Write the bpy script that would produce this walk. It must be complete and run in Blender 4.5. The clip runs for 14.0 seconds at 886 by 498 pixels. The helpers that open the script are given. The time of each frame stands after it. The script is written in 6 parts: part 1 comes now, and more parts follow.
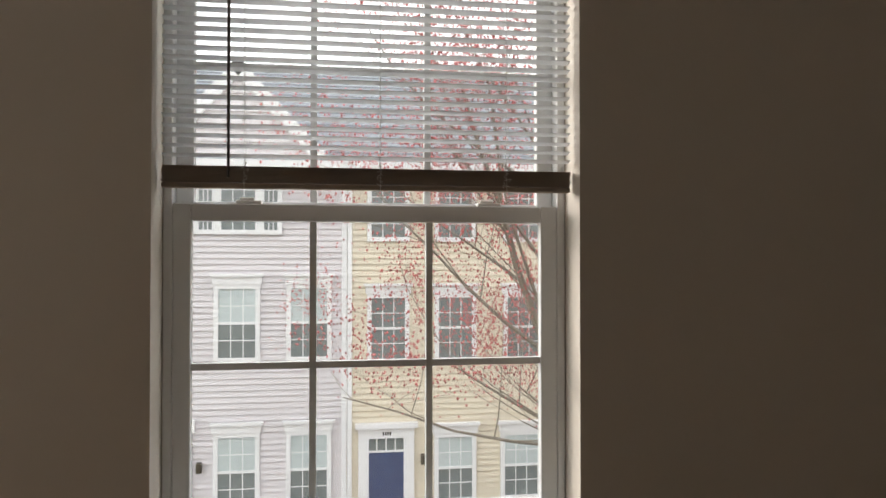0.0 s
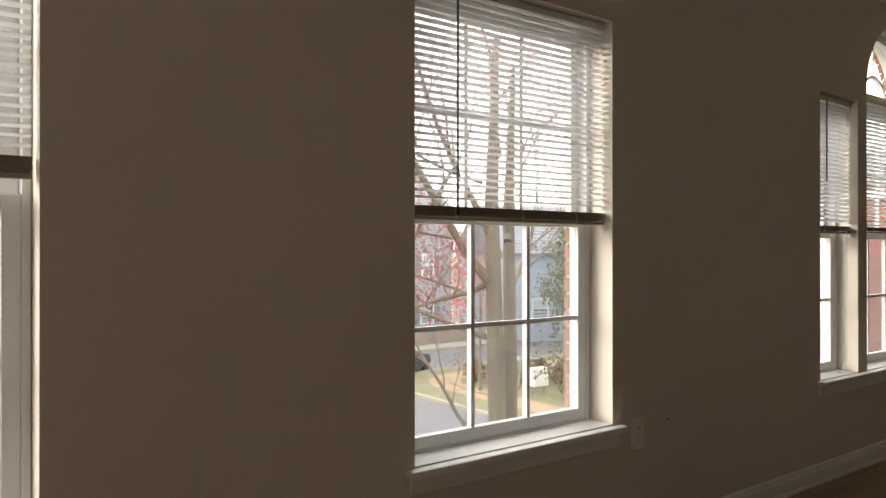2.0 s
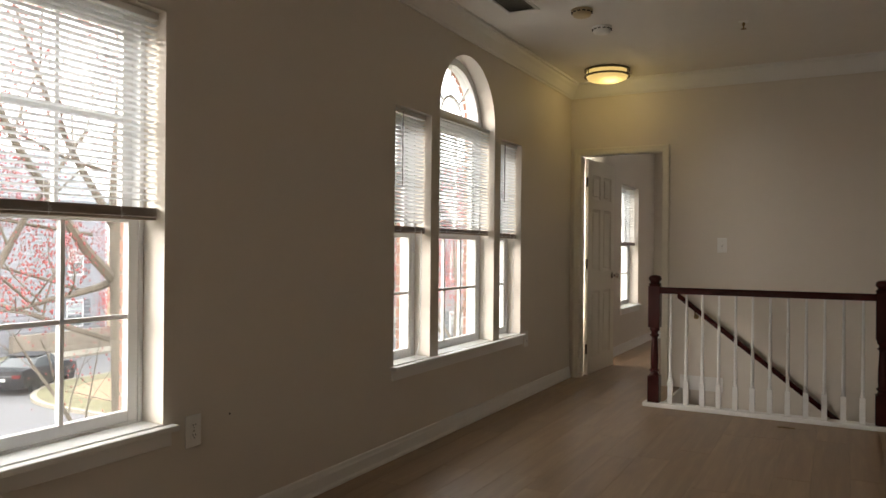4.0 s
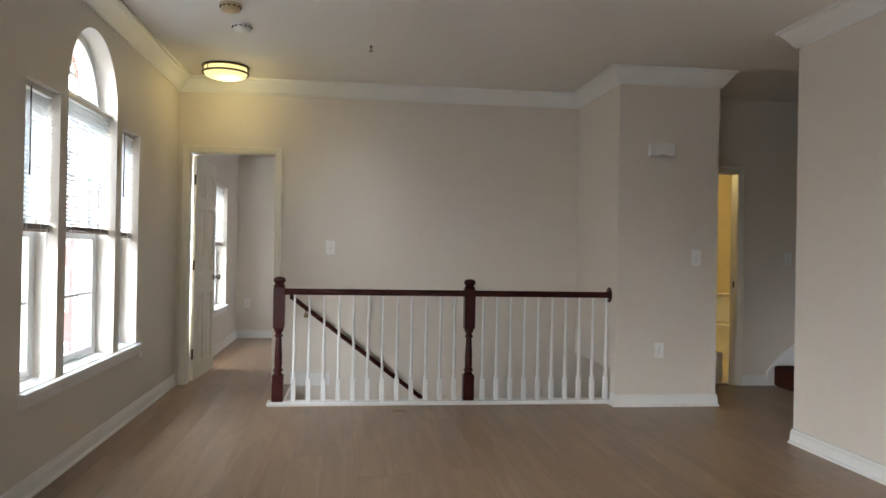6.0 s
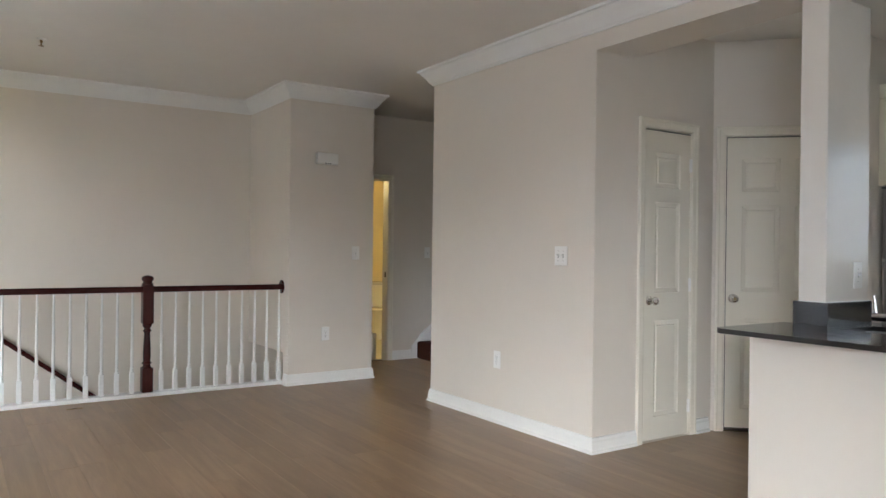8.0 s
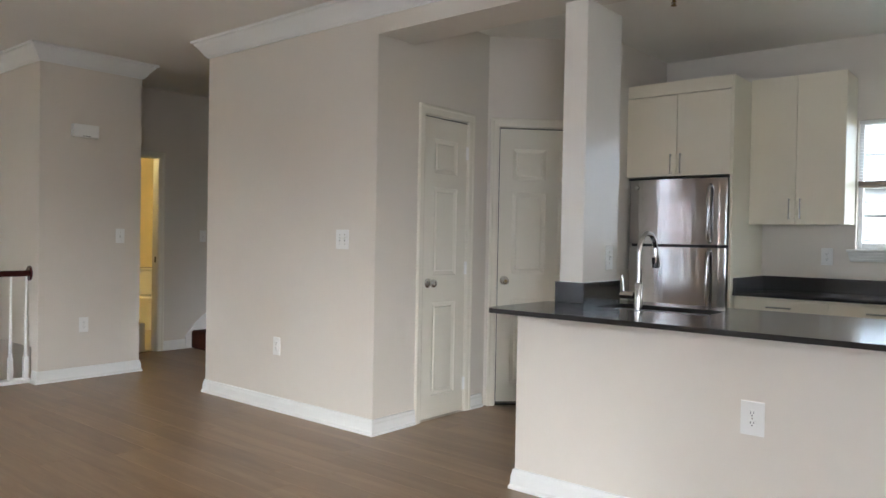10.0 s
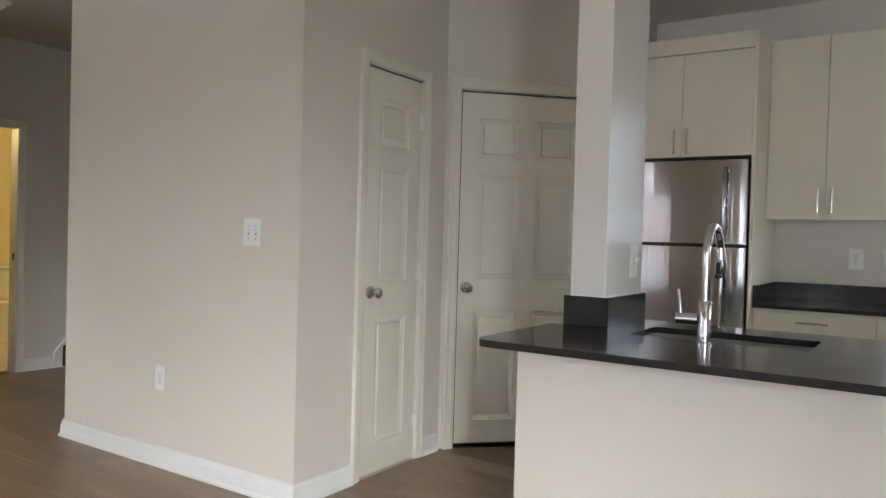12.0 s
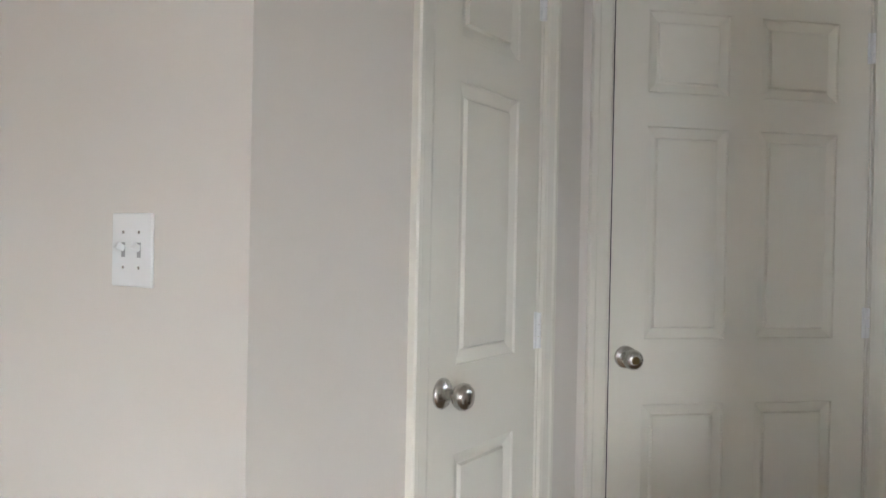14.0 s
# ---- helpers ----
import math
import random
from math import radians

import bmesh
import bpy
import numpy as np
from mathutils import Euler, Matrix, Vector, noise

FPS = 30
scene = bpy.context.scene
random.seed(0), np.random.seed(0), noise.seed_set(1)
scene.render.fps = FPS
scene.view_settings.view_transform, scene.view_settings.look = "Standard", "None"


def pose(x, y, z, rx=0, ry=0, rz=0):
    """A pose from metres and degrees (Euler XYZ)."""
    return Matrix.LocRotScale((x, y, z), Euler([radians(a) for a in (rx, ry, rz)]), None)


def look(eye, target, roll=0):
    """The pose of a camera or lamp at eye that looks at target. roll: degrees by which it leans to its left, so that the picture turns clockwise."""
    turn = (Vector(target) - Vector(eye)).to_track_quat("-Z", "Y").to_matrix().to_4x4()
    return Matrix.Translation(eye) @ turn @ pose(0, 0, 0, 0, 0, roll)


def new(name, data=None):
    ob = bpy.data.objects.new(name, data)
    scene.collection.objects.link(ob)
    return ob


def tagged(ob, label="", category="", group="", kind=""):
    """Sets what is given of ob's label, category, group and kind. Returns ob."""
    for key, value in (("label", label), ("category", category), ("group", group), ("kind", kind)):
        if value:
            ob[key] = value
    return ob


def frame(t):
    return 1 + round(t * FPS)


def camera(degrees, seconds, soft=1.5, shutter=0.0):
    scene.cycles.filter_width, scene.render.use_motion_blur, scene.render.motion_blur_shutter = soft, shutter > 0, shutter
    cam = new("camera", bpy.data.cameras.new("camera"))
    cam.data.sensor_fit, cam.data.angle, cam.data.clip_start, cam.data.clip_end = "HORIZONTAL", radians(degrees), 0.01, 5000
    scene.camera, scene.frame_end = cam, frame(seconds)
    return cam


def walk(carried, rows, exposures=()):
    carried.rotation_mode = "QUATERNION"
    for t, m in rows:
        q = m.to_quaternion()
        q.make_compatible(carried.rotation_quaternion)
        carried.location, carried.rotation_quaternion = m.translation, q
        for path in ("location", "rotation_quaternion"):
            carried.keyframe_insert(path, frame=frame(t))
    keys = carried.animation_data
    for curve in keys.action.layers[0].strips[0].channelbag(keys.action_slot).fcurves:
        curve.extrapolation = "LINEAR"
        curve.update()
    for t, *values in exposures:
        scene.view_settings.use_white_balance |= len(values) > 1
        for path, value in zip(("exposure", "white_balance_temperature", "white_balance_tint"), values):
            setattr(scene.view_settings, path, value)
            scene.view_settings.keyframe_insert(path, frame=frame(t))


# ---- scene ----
cam = camera(62.3, 14.0)
PATH = [
    (0, (0.361, 0.104, 1.178), (0.658, 2.082, 1.206), 0.0),
    (0.5, (0.51, 0.079, 1.182), (1.094, 1.992, 1.208), 0.1),
    (1, (0.592, 0.028, 1.194), (1.444, 1.837, 1.2), -0.1),
    (1.5, (0.624, 0.009, 1.19), (1.673, 1.712, 1.193), -0.1),
    (2, (0.693, -0.046, 1.179), (1.889, 1.557, 1.184), -0.0),
    (2.5, (0.796, -0.139, 1.172), (2.125, 1.355, 1.174), 0.0),
    (3, (0.881, -0.241, 1.16), (2.346, 1.121, 1.163), 0.1),
    (3.5, (0.932, -0.339, 1.158), (2.546, 0.842, 1.16), 0.3),
    (4, (0.971, -0.403, 1.182), (2.731, 0.548, 1.181), 0.5),
    (4.2, (0.976, -0.429, 1.18), (2.789, 0.416, 1.181), 0.5),
    (6.3, (0.778, 0.478, 1.207), (2.735, 0.061, 1.221), 1.1),
    (6.5, (0.703, 0.591, 1.2), (2.635, 0.075, 1.217), 1.1),
    (7, (0.498, 0.731, 1.23), (2.358, -0.005, 1.241), 0.9),
    (7.5, (0.335, 0.704, 1.239), (2.107, -0.222, 1.248), 0.8),
    (8, (0.248, 0.655, 1.244), (1.914, -0.451, 1.244), 0.7),
    (8.5, (0.231, 0.631, 1.233), (1.786, -0.627, 1.228), 0.7),
    (9, (0.226, 0.654, 1.225), (1.672, -0.728, 1.222), 1.0),
    (9.2, (0.225, 0.646, 1.238), (1.633, -0.775, 1.228), 0.9),
    (11.3, (0.713, 0.216, 1.201), (1.859, -1.423, 1.163), 1.6),
    (11.5, (0.84, 0.089, 1.198), (1.973, -1.558, 1.159), 1.5),
    (12, (1.178, -0.267, 1.215), (2.28, -1.936, 1.18), 1.6),
    (12.5, (1.51, -0.67, 1.223), (2.578, -2.361, 1.178), 1.5),
    (13, (1.942, -1.046, 1.252), (2.996, -2.744, 1.2), 1.5),
    (13.5, (2.325, -1.483, 1.251), (3.395, -3.173, 1.203), 1.8),
    (14, (2.624, -1.884, 1.228), (3.775, -3.52, 1.216), 1.1),
]
EXPOSURES = [(0.0, 1.95, 6900, 13), (1.5, 2.4, 7250, 14), (3.0, 2.7, 7100, 13), (4.2, 3.1, 7000, 13), (6.5, 4.2, 5750, 8), (9.0, 4.4, 5750, 8), (11.5, 4.3, 5800, 8), (12.5, 4.4, 5750, 8), (14.0, 4.65, 5600, 8)]
walk(cam, [(t, look(eye, target, roll)) for t, eye, target, roll in PATH], EXPOSURES)

# ---------------------------------------------------------------- light
world = bpy.data.worlds.new("overcast_sky")
scene.world = world
world.use_nodes = True
wn = world.node_tree.nodes
sky = wn.new("ShaderNodeTexSky")
sky.sky_type = "NISHITA"
sky.sun_disc = False
sky.sun_elevation = radians(16)
sky.sun_rotation = radians(313)
sky.dust_density = 4.0
sky.air_density = 1.4
veil = wn.new("ShaderNodeMix")
veil.data_type = "RGBA"
veil.inputs[0].default_value = 0.9
veil.inputs[7].default_value = (9.0, 9.2, 9.6, 1)
world.node_tree.links.new(sky.outputs[0], veil.inputs[6])
world.node_tree.links.new(veil.outputs[2], wn["Background"].inputs[0])
wn["Background"].inputs[1].default_value = 0.10

sun = new("sun", bpy.data.lights.new("sun", "SUN"))
sun.data.energy, sun.data.angle, sun.data.color = 0.6, radians(30), (1.0, 0.98, 0.95)
sun.matrix_world = look((-32.1, 30, 12.5), (0, 0, 0))


def point_lamp(name, place, watts, colour, size=0.08):
    ob = new(name, bpy.data.lights.new(name, "POINT"))
    ob.data.energy, ob.data.color, ob.data.shadow_soft_size = watts, colour, size
    ob.location = place
    return ob


def window_lamp(name, place, target, w, h, watts, colour):
    ob = new(name, bpy.data.lights.new(name, "AREA"))
    ob.data.shape, ob.data.size, ob.data.size_y = "RECTANGLE", w, h
    ob.data.energy, ob.data.color = watts, colour
    ob.matrix_world = look(place, target)
    return ob


# added fill light at an unseen living-room opening
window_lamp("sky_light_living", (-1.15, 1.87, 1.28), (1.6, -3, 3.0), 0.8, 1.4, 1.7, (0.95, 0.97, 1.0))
# sky light through the bedroom window behind the door
window_lamp("sky_light_bedroom", (8.165, 1.86, 1.25), (8.5, -3, 1.0), 0.72, 1.3, 5, (0.95, 0.97, 1.0))
point_lamp("ceiling_bulb", (7.08, 1.30, 2.55), 0.26, (1.0, 0.78, 0.30), 0.1)
point_lamp("stair_bulb", (6.7, -5.3, 3.7), 0.08, (1.0, 0.70, 0.22), 0.1)
point_lamp("bathroom_bulb", (8.5, -2.9, 2.1), 1.2, (1.0, 0.74, 0.30), 0.12)


# ---------------------------------------------------------------- materials
def mat(name, colour, rough=0.5, metal=0.0, vary=0.04, scale=6.0, bump=0.0, bump_scale=120.0, spec=0.5, stretch=(1, 1, 1), island=0.0, rnd=0.0):
    m = bpy.data.materials.new(name)
    m.use_nodes = True
    nt = m.node_tree
    n, l = nt.nodes, nt.links
    b = n["Principled BSDF"]
    b.inputs["Roughness"].default_value = rough
    b.inputs["Metallic"].default_value = metal
    b.inputs["Specular IOR Level"].default_value = spec
    co = n.new("ShaderNodeTexCoord")
    mp = n.new("ShaderNodeMapping")
    mp.inputs["Scale"].default_value = stretch
    l.new(co.outputs["Object"], mp.inputs["Vector"])
    t1 = n.new("ShaderNodeTexNoise")
    t1.inputs["Scale"].default_value = scale
    t1.inputs["Detail"].default_value = 5
    t2 = n.new("ShaderNodeTexNoise")
    t2.inputs["Scale"].default_value = scale * 9
    t2.inputs["Detail"].default_value = 3
    for t in (t1, t2):
        l.new(mp.outputs[0], t.inputs["Vector"])
    add = n.new("ShaderNodeMath")
    add.operation = "MULTIPLY_ADD"
    add.inputs[1].default_value = 0.4
    l.new(t2.outputs["Fac"], add.inputs[0])
    l.new(t1.outputs["Fac"], add.inputs[2])
    hsv = n.new("ShaderNodeHueSaturation")
    hsv.inputs["Color"].default_value = (*colour, 1)
    mr = n.new("ShaderNodeMapRange")
    mr.inputs[1].default_value, mr.inputs[2].default_value = 0.35, 1.05
    mr.inputs[3].default_value, mr.inputs[4].default_value = 1 - vary, 1 + vary
    l.new(add.outputs[0], mr.inputs[0])
    last = mr.outputs[0]
    if island or rnd:
        if island:
            src = n.new("ShaderNodeNewGeometry").outputs["Random Per Island"]
        else:
            src = n.new("ShaderNodeObjectInfo").outputs["Random"]
        m2 = n.new("ShaderNodeMapRange")
        k = island or rnd
        m2.inputs[3].default_value, m2.inputs[4].default_value = 1 - k, 1 + k
        l.new(src, m2.inputs[0])
        mul = n.new("ShaderNodeMath")
        mul.operation = "MULTIPLY"
        l.new(last, mul.inputs[0])
        l.new(m2.outputs[0], mul.inputs[1])
        last = mul.outputs[0]
    l.new(last, hsv.inputs["Value"])
    l.new(hsv.outputs[0], b.inputs["Base Color"])
    rr = n.new("ShaderNodeMapRange")
    rr.inputs[3].default_value, rr.inputs[4].default_value = max(rough - 0.06, 0.02), min(rough + 0.06, 1)
    l.new(t1.outputs["Fac"], rr.inputs[0])
    l.new(rr.outputs[0], b.inputs["Roughness"])
    if bump:
        t3 = n.new("ShaderNodeTexNoise")
        t3.inputs["Scale"].default_value = bump_scale
        t3.inputs["Detail"].default_value = 4
        l.new(mp.outputs[0], t3.inputs["Vector"])
        bp = n.new("ShaderNodeBump")
        bp.inputs["Strength"].default_value = bump
        bp.inputs["Distance"].default_value = 0.002
        l.new(t3.outputs["Fac"], bp.inputs["Height"])
        l.new(bp.outputs[0], b.inputs["Normal"])
    return m


WALL = mat("beige_eggshell_paint", (0.73, 0.675, 0.60), 0.55, vary=0.025, scale=1.3, bump=0.12, bump_scale=160, spec=0.4)
POSTPAINT = mat("beige_semigloss_paint", (0.765, 0.73, 0.67), 0.22, vary=0.02, scale=2, bump=0.35, bump_scale=25, spec=0.6)
CEIL = mat("ceiling_paint", (0.84, 0.81, 0.76), 0.8, vary=0.03, scale=1.0, bump=0.15, bump_scale=140, spec=0.2)
TRIM = mat("white_trim_paint", (0.83, 0.825, 0.80), 0.38, vary=0.02, scale=4, bump=0.04, bump_scale=60)
DOORP = mat("cream_door_paint", (0.80, 0.76, 0.655), 0.42, vary=0.02, scale=3, bump=0.06, bump_scale=90)
VINYL = mat("window_vinyl", (0.84, 0.85, 0.85), 0.35, vary=0.02, scale=5)
PLATE = mat("wall_plate_plastic", (0.86, 0.85, 0.82), 0.3, vary=0.01, scale=8)
# flat grey that carries the shade inside the toggle slot
TOGGLESLOT = mat("toggle_slot_shade", (0.42, 0.41, 0.39), 0.5, vary=0.02)
# dark grey of the sheet behind the vent louvres
DUCT = mat("duct_grey", (0.16, 0.15, 0.135), 0.7, vary=0.1)
DARK = mat("dark_slot", (0.02, 0.02, 0.02), 0.6, vary=0.02)
MAHOG = mat("mahogany_stain", (0.045, 0.009, 0.008), 0.25, vary=0.35, scale=7, stretch=(1, 1, 1), bump=0.06, bump_scale=40, spec=0.35)
BALUST = mat("white_baluster_paint", (0.86, 0.86, 0.84), 0.35, vary=0.02, scale=5)
QUARTZ = mat("dark_grey_quartz", (0.030, 0.027, 0.026), 0.14, vary=0.15, scale=120, spec=0.55)
CAB = mat("cream_cabinet_laminate", (0.80, 0.735, 0.59), 0.35, vary=0.02, scale=3)
STEEL = mat("brushed_stainless", (0.47, 0.45, 0.445), 0.12, metal=1.0, vary=0.05, scale=1.2, stretch=(1, 1, 0.09), bump=1.3, bump_scale=7.0)
SINKSTEEL = mat("satin_sink_steel", (0.62, 0.61, 0.60), 0.3, metal=1.0, vary=0.06, scale=4)
CHROME = mat("polished_chrome", (0.62, 0.62, 0.63), 0.06, metal=1.0, vary=0.02)
NICKEL = mat("satin_nickel", (0.60, 0.575, 0.535), 0.22, metal=1.0, vary=0.03)
BLACK = mat("black_plastic", (0.012, 0.012, 0.013), 0.35, vary=0.05)
BRASS = mat("aged_brass", (0.30, 0.21, 0.10), 0.4, metal=1.0, vary=0.1)
BRONZE = mat("dark_bronze_ring", (0.10, 0.085, 0.06), 0.35, metal=1.0, vary=0.1)
CARPET = mat("red_brown_carpet", (0.06, 0.022, 0.014), 0.95, vary=0.3, scale=40, bump=0.6, bump_scale=300, spec=0.1)
PORCELAIN = mat("white_porcelain", (0.85, 0.84, 0.82), 0.12, vary=0.01)
TILE = mat("bath_tile", (0.6, 0.55, 0.45), 0.3, vary=0.1, scale=3)
YELLOWED = mat("yellowed_plastic", (0.62, 0.50, 0.30), 0.45, vary=0.04)
CORD = mat("white_cord", (0.8, 0.8, 0.78), 0.7, vary=0.05)
WAND = mat("smoky_clear_wand", (0.10, 0.09, 0.085), 0.2, vary=0.05)
# white slats seen against the light: their shade is put into this brown
STACK = mat("backlit_slat_shade", (0.36, 0.29, 0.23), 0.5, vary=0.1, scale=30)


def slat_material():
    m = mat("white_blind_slat", (0.90, 0.90, 0.89), 0.4, vary=0.02, scale=6)
    n, l = m.node_tree.nodes, m.node_tree.links
    b = n["Principled BSDF"]
    tr = n.new("ShaderNodeBsdfTranslucent")
    tr.inputs[0].default_value = (0.82, 0.84, 0.86, 1)
    mx = n.new("ShaderNodeMixShader")
    mx.inputs[0].default_value = 0.5
    l.new(b.outputs[0], mx.inputs[1])
    l.new(tr.outputs[0], mx.inputs[2])
    l.new(mx.outputs[0], n["Material Output"].inputs[0])
    return m


SLAT = slat_material()


def glass_material(name, gloss=0.05, tint=(0.80, 0.82, 0.82)):
    m = bpy.data.materials.new(name)
    m.use_nodes = True
    n, l = m.node_tree.nodes, m.node_tree.links
    tr = n.new("ShaderNodeBsdfTransparent")
    tr.inputs[0].default_value = (*tint, 1)
    gl = n.new("ShaderNodeBsdfGlossy")
    gl.inputs["Roughness"].default_value = 0.02
    mx = n.new("ShaderNodeMixShader")
    mx.inputs[0].default_value = gloss
    l.new(tr.outputs[0], mx.inputs[1])
    l.new(gl.outputs[0], mx.inputs[2])
    # faint milky scatter puts the outdoor glare haze into the pane
    haze = n.new("ShaderNodeBsdfTranslucent")
    haze.inputs[0].default_value = (0.9, 0.9, 0.9, 1)
    m2 = n.new("ShaderNodeMixShader")
    haze_noise = n.new("ShaderNodeTexNoise")
    haze_noise.inputs["Scale"].default_value = 5.0
    sr = n.new("ShaderNodeMapRange")
    sr.inputs[3].default_value, sr.inputs[4].default_value = 0.0, 0.022
    l.new(haze_noise.outputs["Fac"], sr.inputs[0])
    l.new(sr.outputs[0], m2.inputs[0])
    l.new(mx.outputs[0], m2.inputs[1])
    l.new(haze.outputs[0], m2.inputs[2])
    l.new(m2.outputs[0], n["Material Output"].inputs[0])
    return m


GLASS = glass_material("window_glass")


def glow_material(name, colour, strength):
    m = bpy.data.materials.new(name)
    m.use_nodes = True
    n, l = m.node_tree.nodes, m.node_tree.links
    b = n["Principled BSDF"]
    b.inputs["Base Color"].default_value = (0.8, 0.7, 0.5, 1)
    b.inputs["Roughness"].default_value = 0.4
    b.inputs["Emission Color"].default_value = (*colour, 1)
    b.inputs["Emission Strength"].default_value = strength
    return m


SHADE = glow_material("lit_frosted_shade", (1.0, 0.72, 0.25), 0.09)


def plank_material():
    m = bpy.data.materials.new("oak_vinyl_plank")
    m.use_nodes = True
    n, l = m.node_tree.nodes, m.node_tree.links
    b = n["Principled BSDF"]
    co = n.new("ShaderNodeTexCoord")
    info = n.new("ShaderNodeObjectInfo")
    mul = n.new("ShaderNodeVectorMath")
    mul.operation = "SCALE"
    mul.inputs["Scale"].default_value = 37.0
    comb = n.new("ShaderNodeCombineXYZ")
    for i in range(3):
        l.new(info.outputs["Random"], comb.inputs[i])
    l.new(comb.outputs[0], mul.inputs[0])
    add = n.new("ShaderNodeVectorMath")
    l.new(co.outputs["Object"], add.inputs[0])
    l.new(mul.outputs[0], add.inputs[1])
    mp = n.new("ShaderNodeMapping")
    mp.inputs["Scale"].default_value = (0.55, 6.0, 1)
    l.new(add.outputs[0], mp.inputs[0])
    warp = n.new("ShaderNodeTexNoise")
    warp.inputs["Scale"].default_value = 2.2
    warp.inputs["Detail"].default_value = 6
    warp.inputs["Roughness"].default_value = 0.62
    warp.inputs["Distortion"].default_value = 0.9
    l.new(mp.outputs[0], warp.inputs[0])
    mp2 = n.new("ShaderNodeMapping")
    mp2.inputs["Scale"].default_value = (3.0, 90.0, 1)
    l.new(add.outputs[0], mp2.inputs[0])
    fine = n.new("ShaderNodeTexNoise")
    fine.inputs["Scale"].default_value = 2.0
    fine.inputs["Detail"].default_value = 4
    l.new(mp2.outputs[0], fine.inputs[0])
    ramp = n.new("ShaderNodeValToRGB")
    e = ramp.color_ramp.elements
    e[0].position, e[0].color = 0.28, (0.225, 0.146, 0.086, 1)
    e[1].position, e[1].color = 0.72, (0.36, 0.25, 0.158, 1)
    mid = ramp.color_ramp.elements.new(0.5)
    mid.color = (0.29, 0.193, 0.117, 1)
    l.new(warp.outputs["Fac"], ramp.inputs[0])
    hsv = n.new("ShaderNodeHueSaturation")
    l.new(ramp.outputs[0], hsv.inputs["Color"])
    sm = n.new("ShaderNodeMath")
    sm.operation = "MULTIPLY_ADD"
    sm.inputs[1].default_value, sm.inputs[2].default_value = 0.16, 0.78
    l.new(info.outputs["Random"], sm.inputs[0])
    s2 = n.new("ShaderNodeMath")
    s2.operation = "MULTIPLY_ADD"
    s2.inputs[1].default_value = 0.28
    l.new(fine.outputs["Fac"], s2.inputs[0])
    l.new(sm.outputs[0], s2.inputs[2])
    l.new(s2.outputs[0], hsv.inputs["Value"])
    l.new(hsv.outputs[0], b.inputs["Base Color"])
    rr = n.new("ShaderNodeMapRange")
    rr.inputs[3].default_value, rr.inputs[4].default_value = 0.26, 0.42
    l.new(warp.outputs["Fac"], rr.inputs[0])
    l.new(rr.outputs[0], b.inputs["Roughness"])
    b.inputs["Specular IOR Level"].default_value = 0.5
    bp = n.new("ShaderNodeBump")
    bp.inputs["Strength"].default_value = 0.12
    bp.inputs["Distance"].default_value = 0.001
    l.new(fine.outputs["Fac"], bp.inputs["Height"])
    l.new(bp.outputs[0], b.inputs["Normal"])
    return m


PLANK = plank_material()
SUBFLOOR = mat("dark_plank_joint", (0.05, 0.032, 0.02), 0.7, vary=0.1)
# outdoors
SIDE_GREY = mat("pale_grey_siding", (0.64, 0.61, 0.625), 0.6, vary=0.03, scale=2, rnd=0.03)
SIDE_YEL = mat("pale_yellow_siding", (0.70, 0.63, 0.50), 0.6, vary=0.03, scale=2, rnd=0.03)
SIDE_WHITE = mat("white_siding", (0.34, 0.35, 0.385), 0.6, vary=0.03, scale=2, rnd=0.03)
SIDE_BLUE = mat("blue_grey_siding", (0.40, 0.47, 0.55), 0.6, vary=0.04, scale=2, rnd=0.03)
OUT_TRIM = mat("outdoor_white_trim", (0.80, 0.80, 0.81), 0.5, vary=0.02)
FARGLASS = mat("far_window_glass", (0.17, 0.20, 0.20), 0.25, vary=0.25, scale=1.2, spec=0.8)
FARBLIND = mat("far_window_shade", (0.50, 0.57, 0.57), 0.4, vary=0.08, scale=3)
SHINGLE = mat("grey_roof_shingle", (0.25, 0.27, 0.295), 0.85, vary=0.2, scale=9, bump=0.3, bump_scale=30)
BLUEDOOR = mat("blue_door_paint", (0.03, 0.055, 0.15), 0.4, vary=0.05)
BRICK = mat("red_brick", (0.33, 0.165, 0.12), 0.85, vary=0.15, scale=14, bump=0.4, bump_scale=90, rnd=0.18)
PALE_BRICK = mat("weathered_pale_brick", (0.22, 0.125, 0.115), 0.85, vary=0.15, scale=3, bump=0.3, bump_scale=30)
MORTAR = mat("mortar", (0.42, 0.39, 0.36), 0.9, vary=0.1, scale=20)
ASPHALT = mat("asphalt", (0.17, 0.17, 0.178), 0.85, vary=0.2, scale=1.2, bump=0.3, bump_scale=60)
CONCRETE = mat("pale_concrete", (0.36, 0.33, 0.27), 0.85, vary=0.12, scale=2, bump=0.2, bump_scale=50)
GRASS = mat("dormant_lawn", (0.20, 0.185, 0.105), 0.95, vary=0.3, scale=1.5, bump=0.5, bump_scale=40)
SHUTTER = mat("grey_blue_shutter", (0.16, 0.18, 0.20), 0.6, vary=0.08)
TANWALL = mat("tan_retaining_block", (0.34, 0.29, 0.24), 0.9, vary=0.15, scale=2, bump=0.3, bump_scale=12)
MULCH = mat("tan_path", (0.38, 0.27, 0.17), 0.9, vary=0.15, scale=3)
BARK = mat("grey_tan_bark", (0.23, 0.20, 0.165), 0.9, vary=0.25, scale=6, stretch=(1, 1, 0.25), bump=0.6, bump_scale=25)
BUD = mat("red_maple_buds", (0.50, 0.12, 0.12), 0.7, vary=0.2, scale=10, island=0.35)
LEAF = mat("evergreen_needles", (0.13, 0.15, 0.09), 0.8, vary=0.2, scale=10, island=0.35)
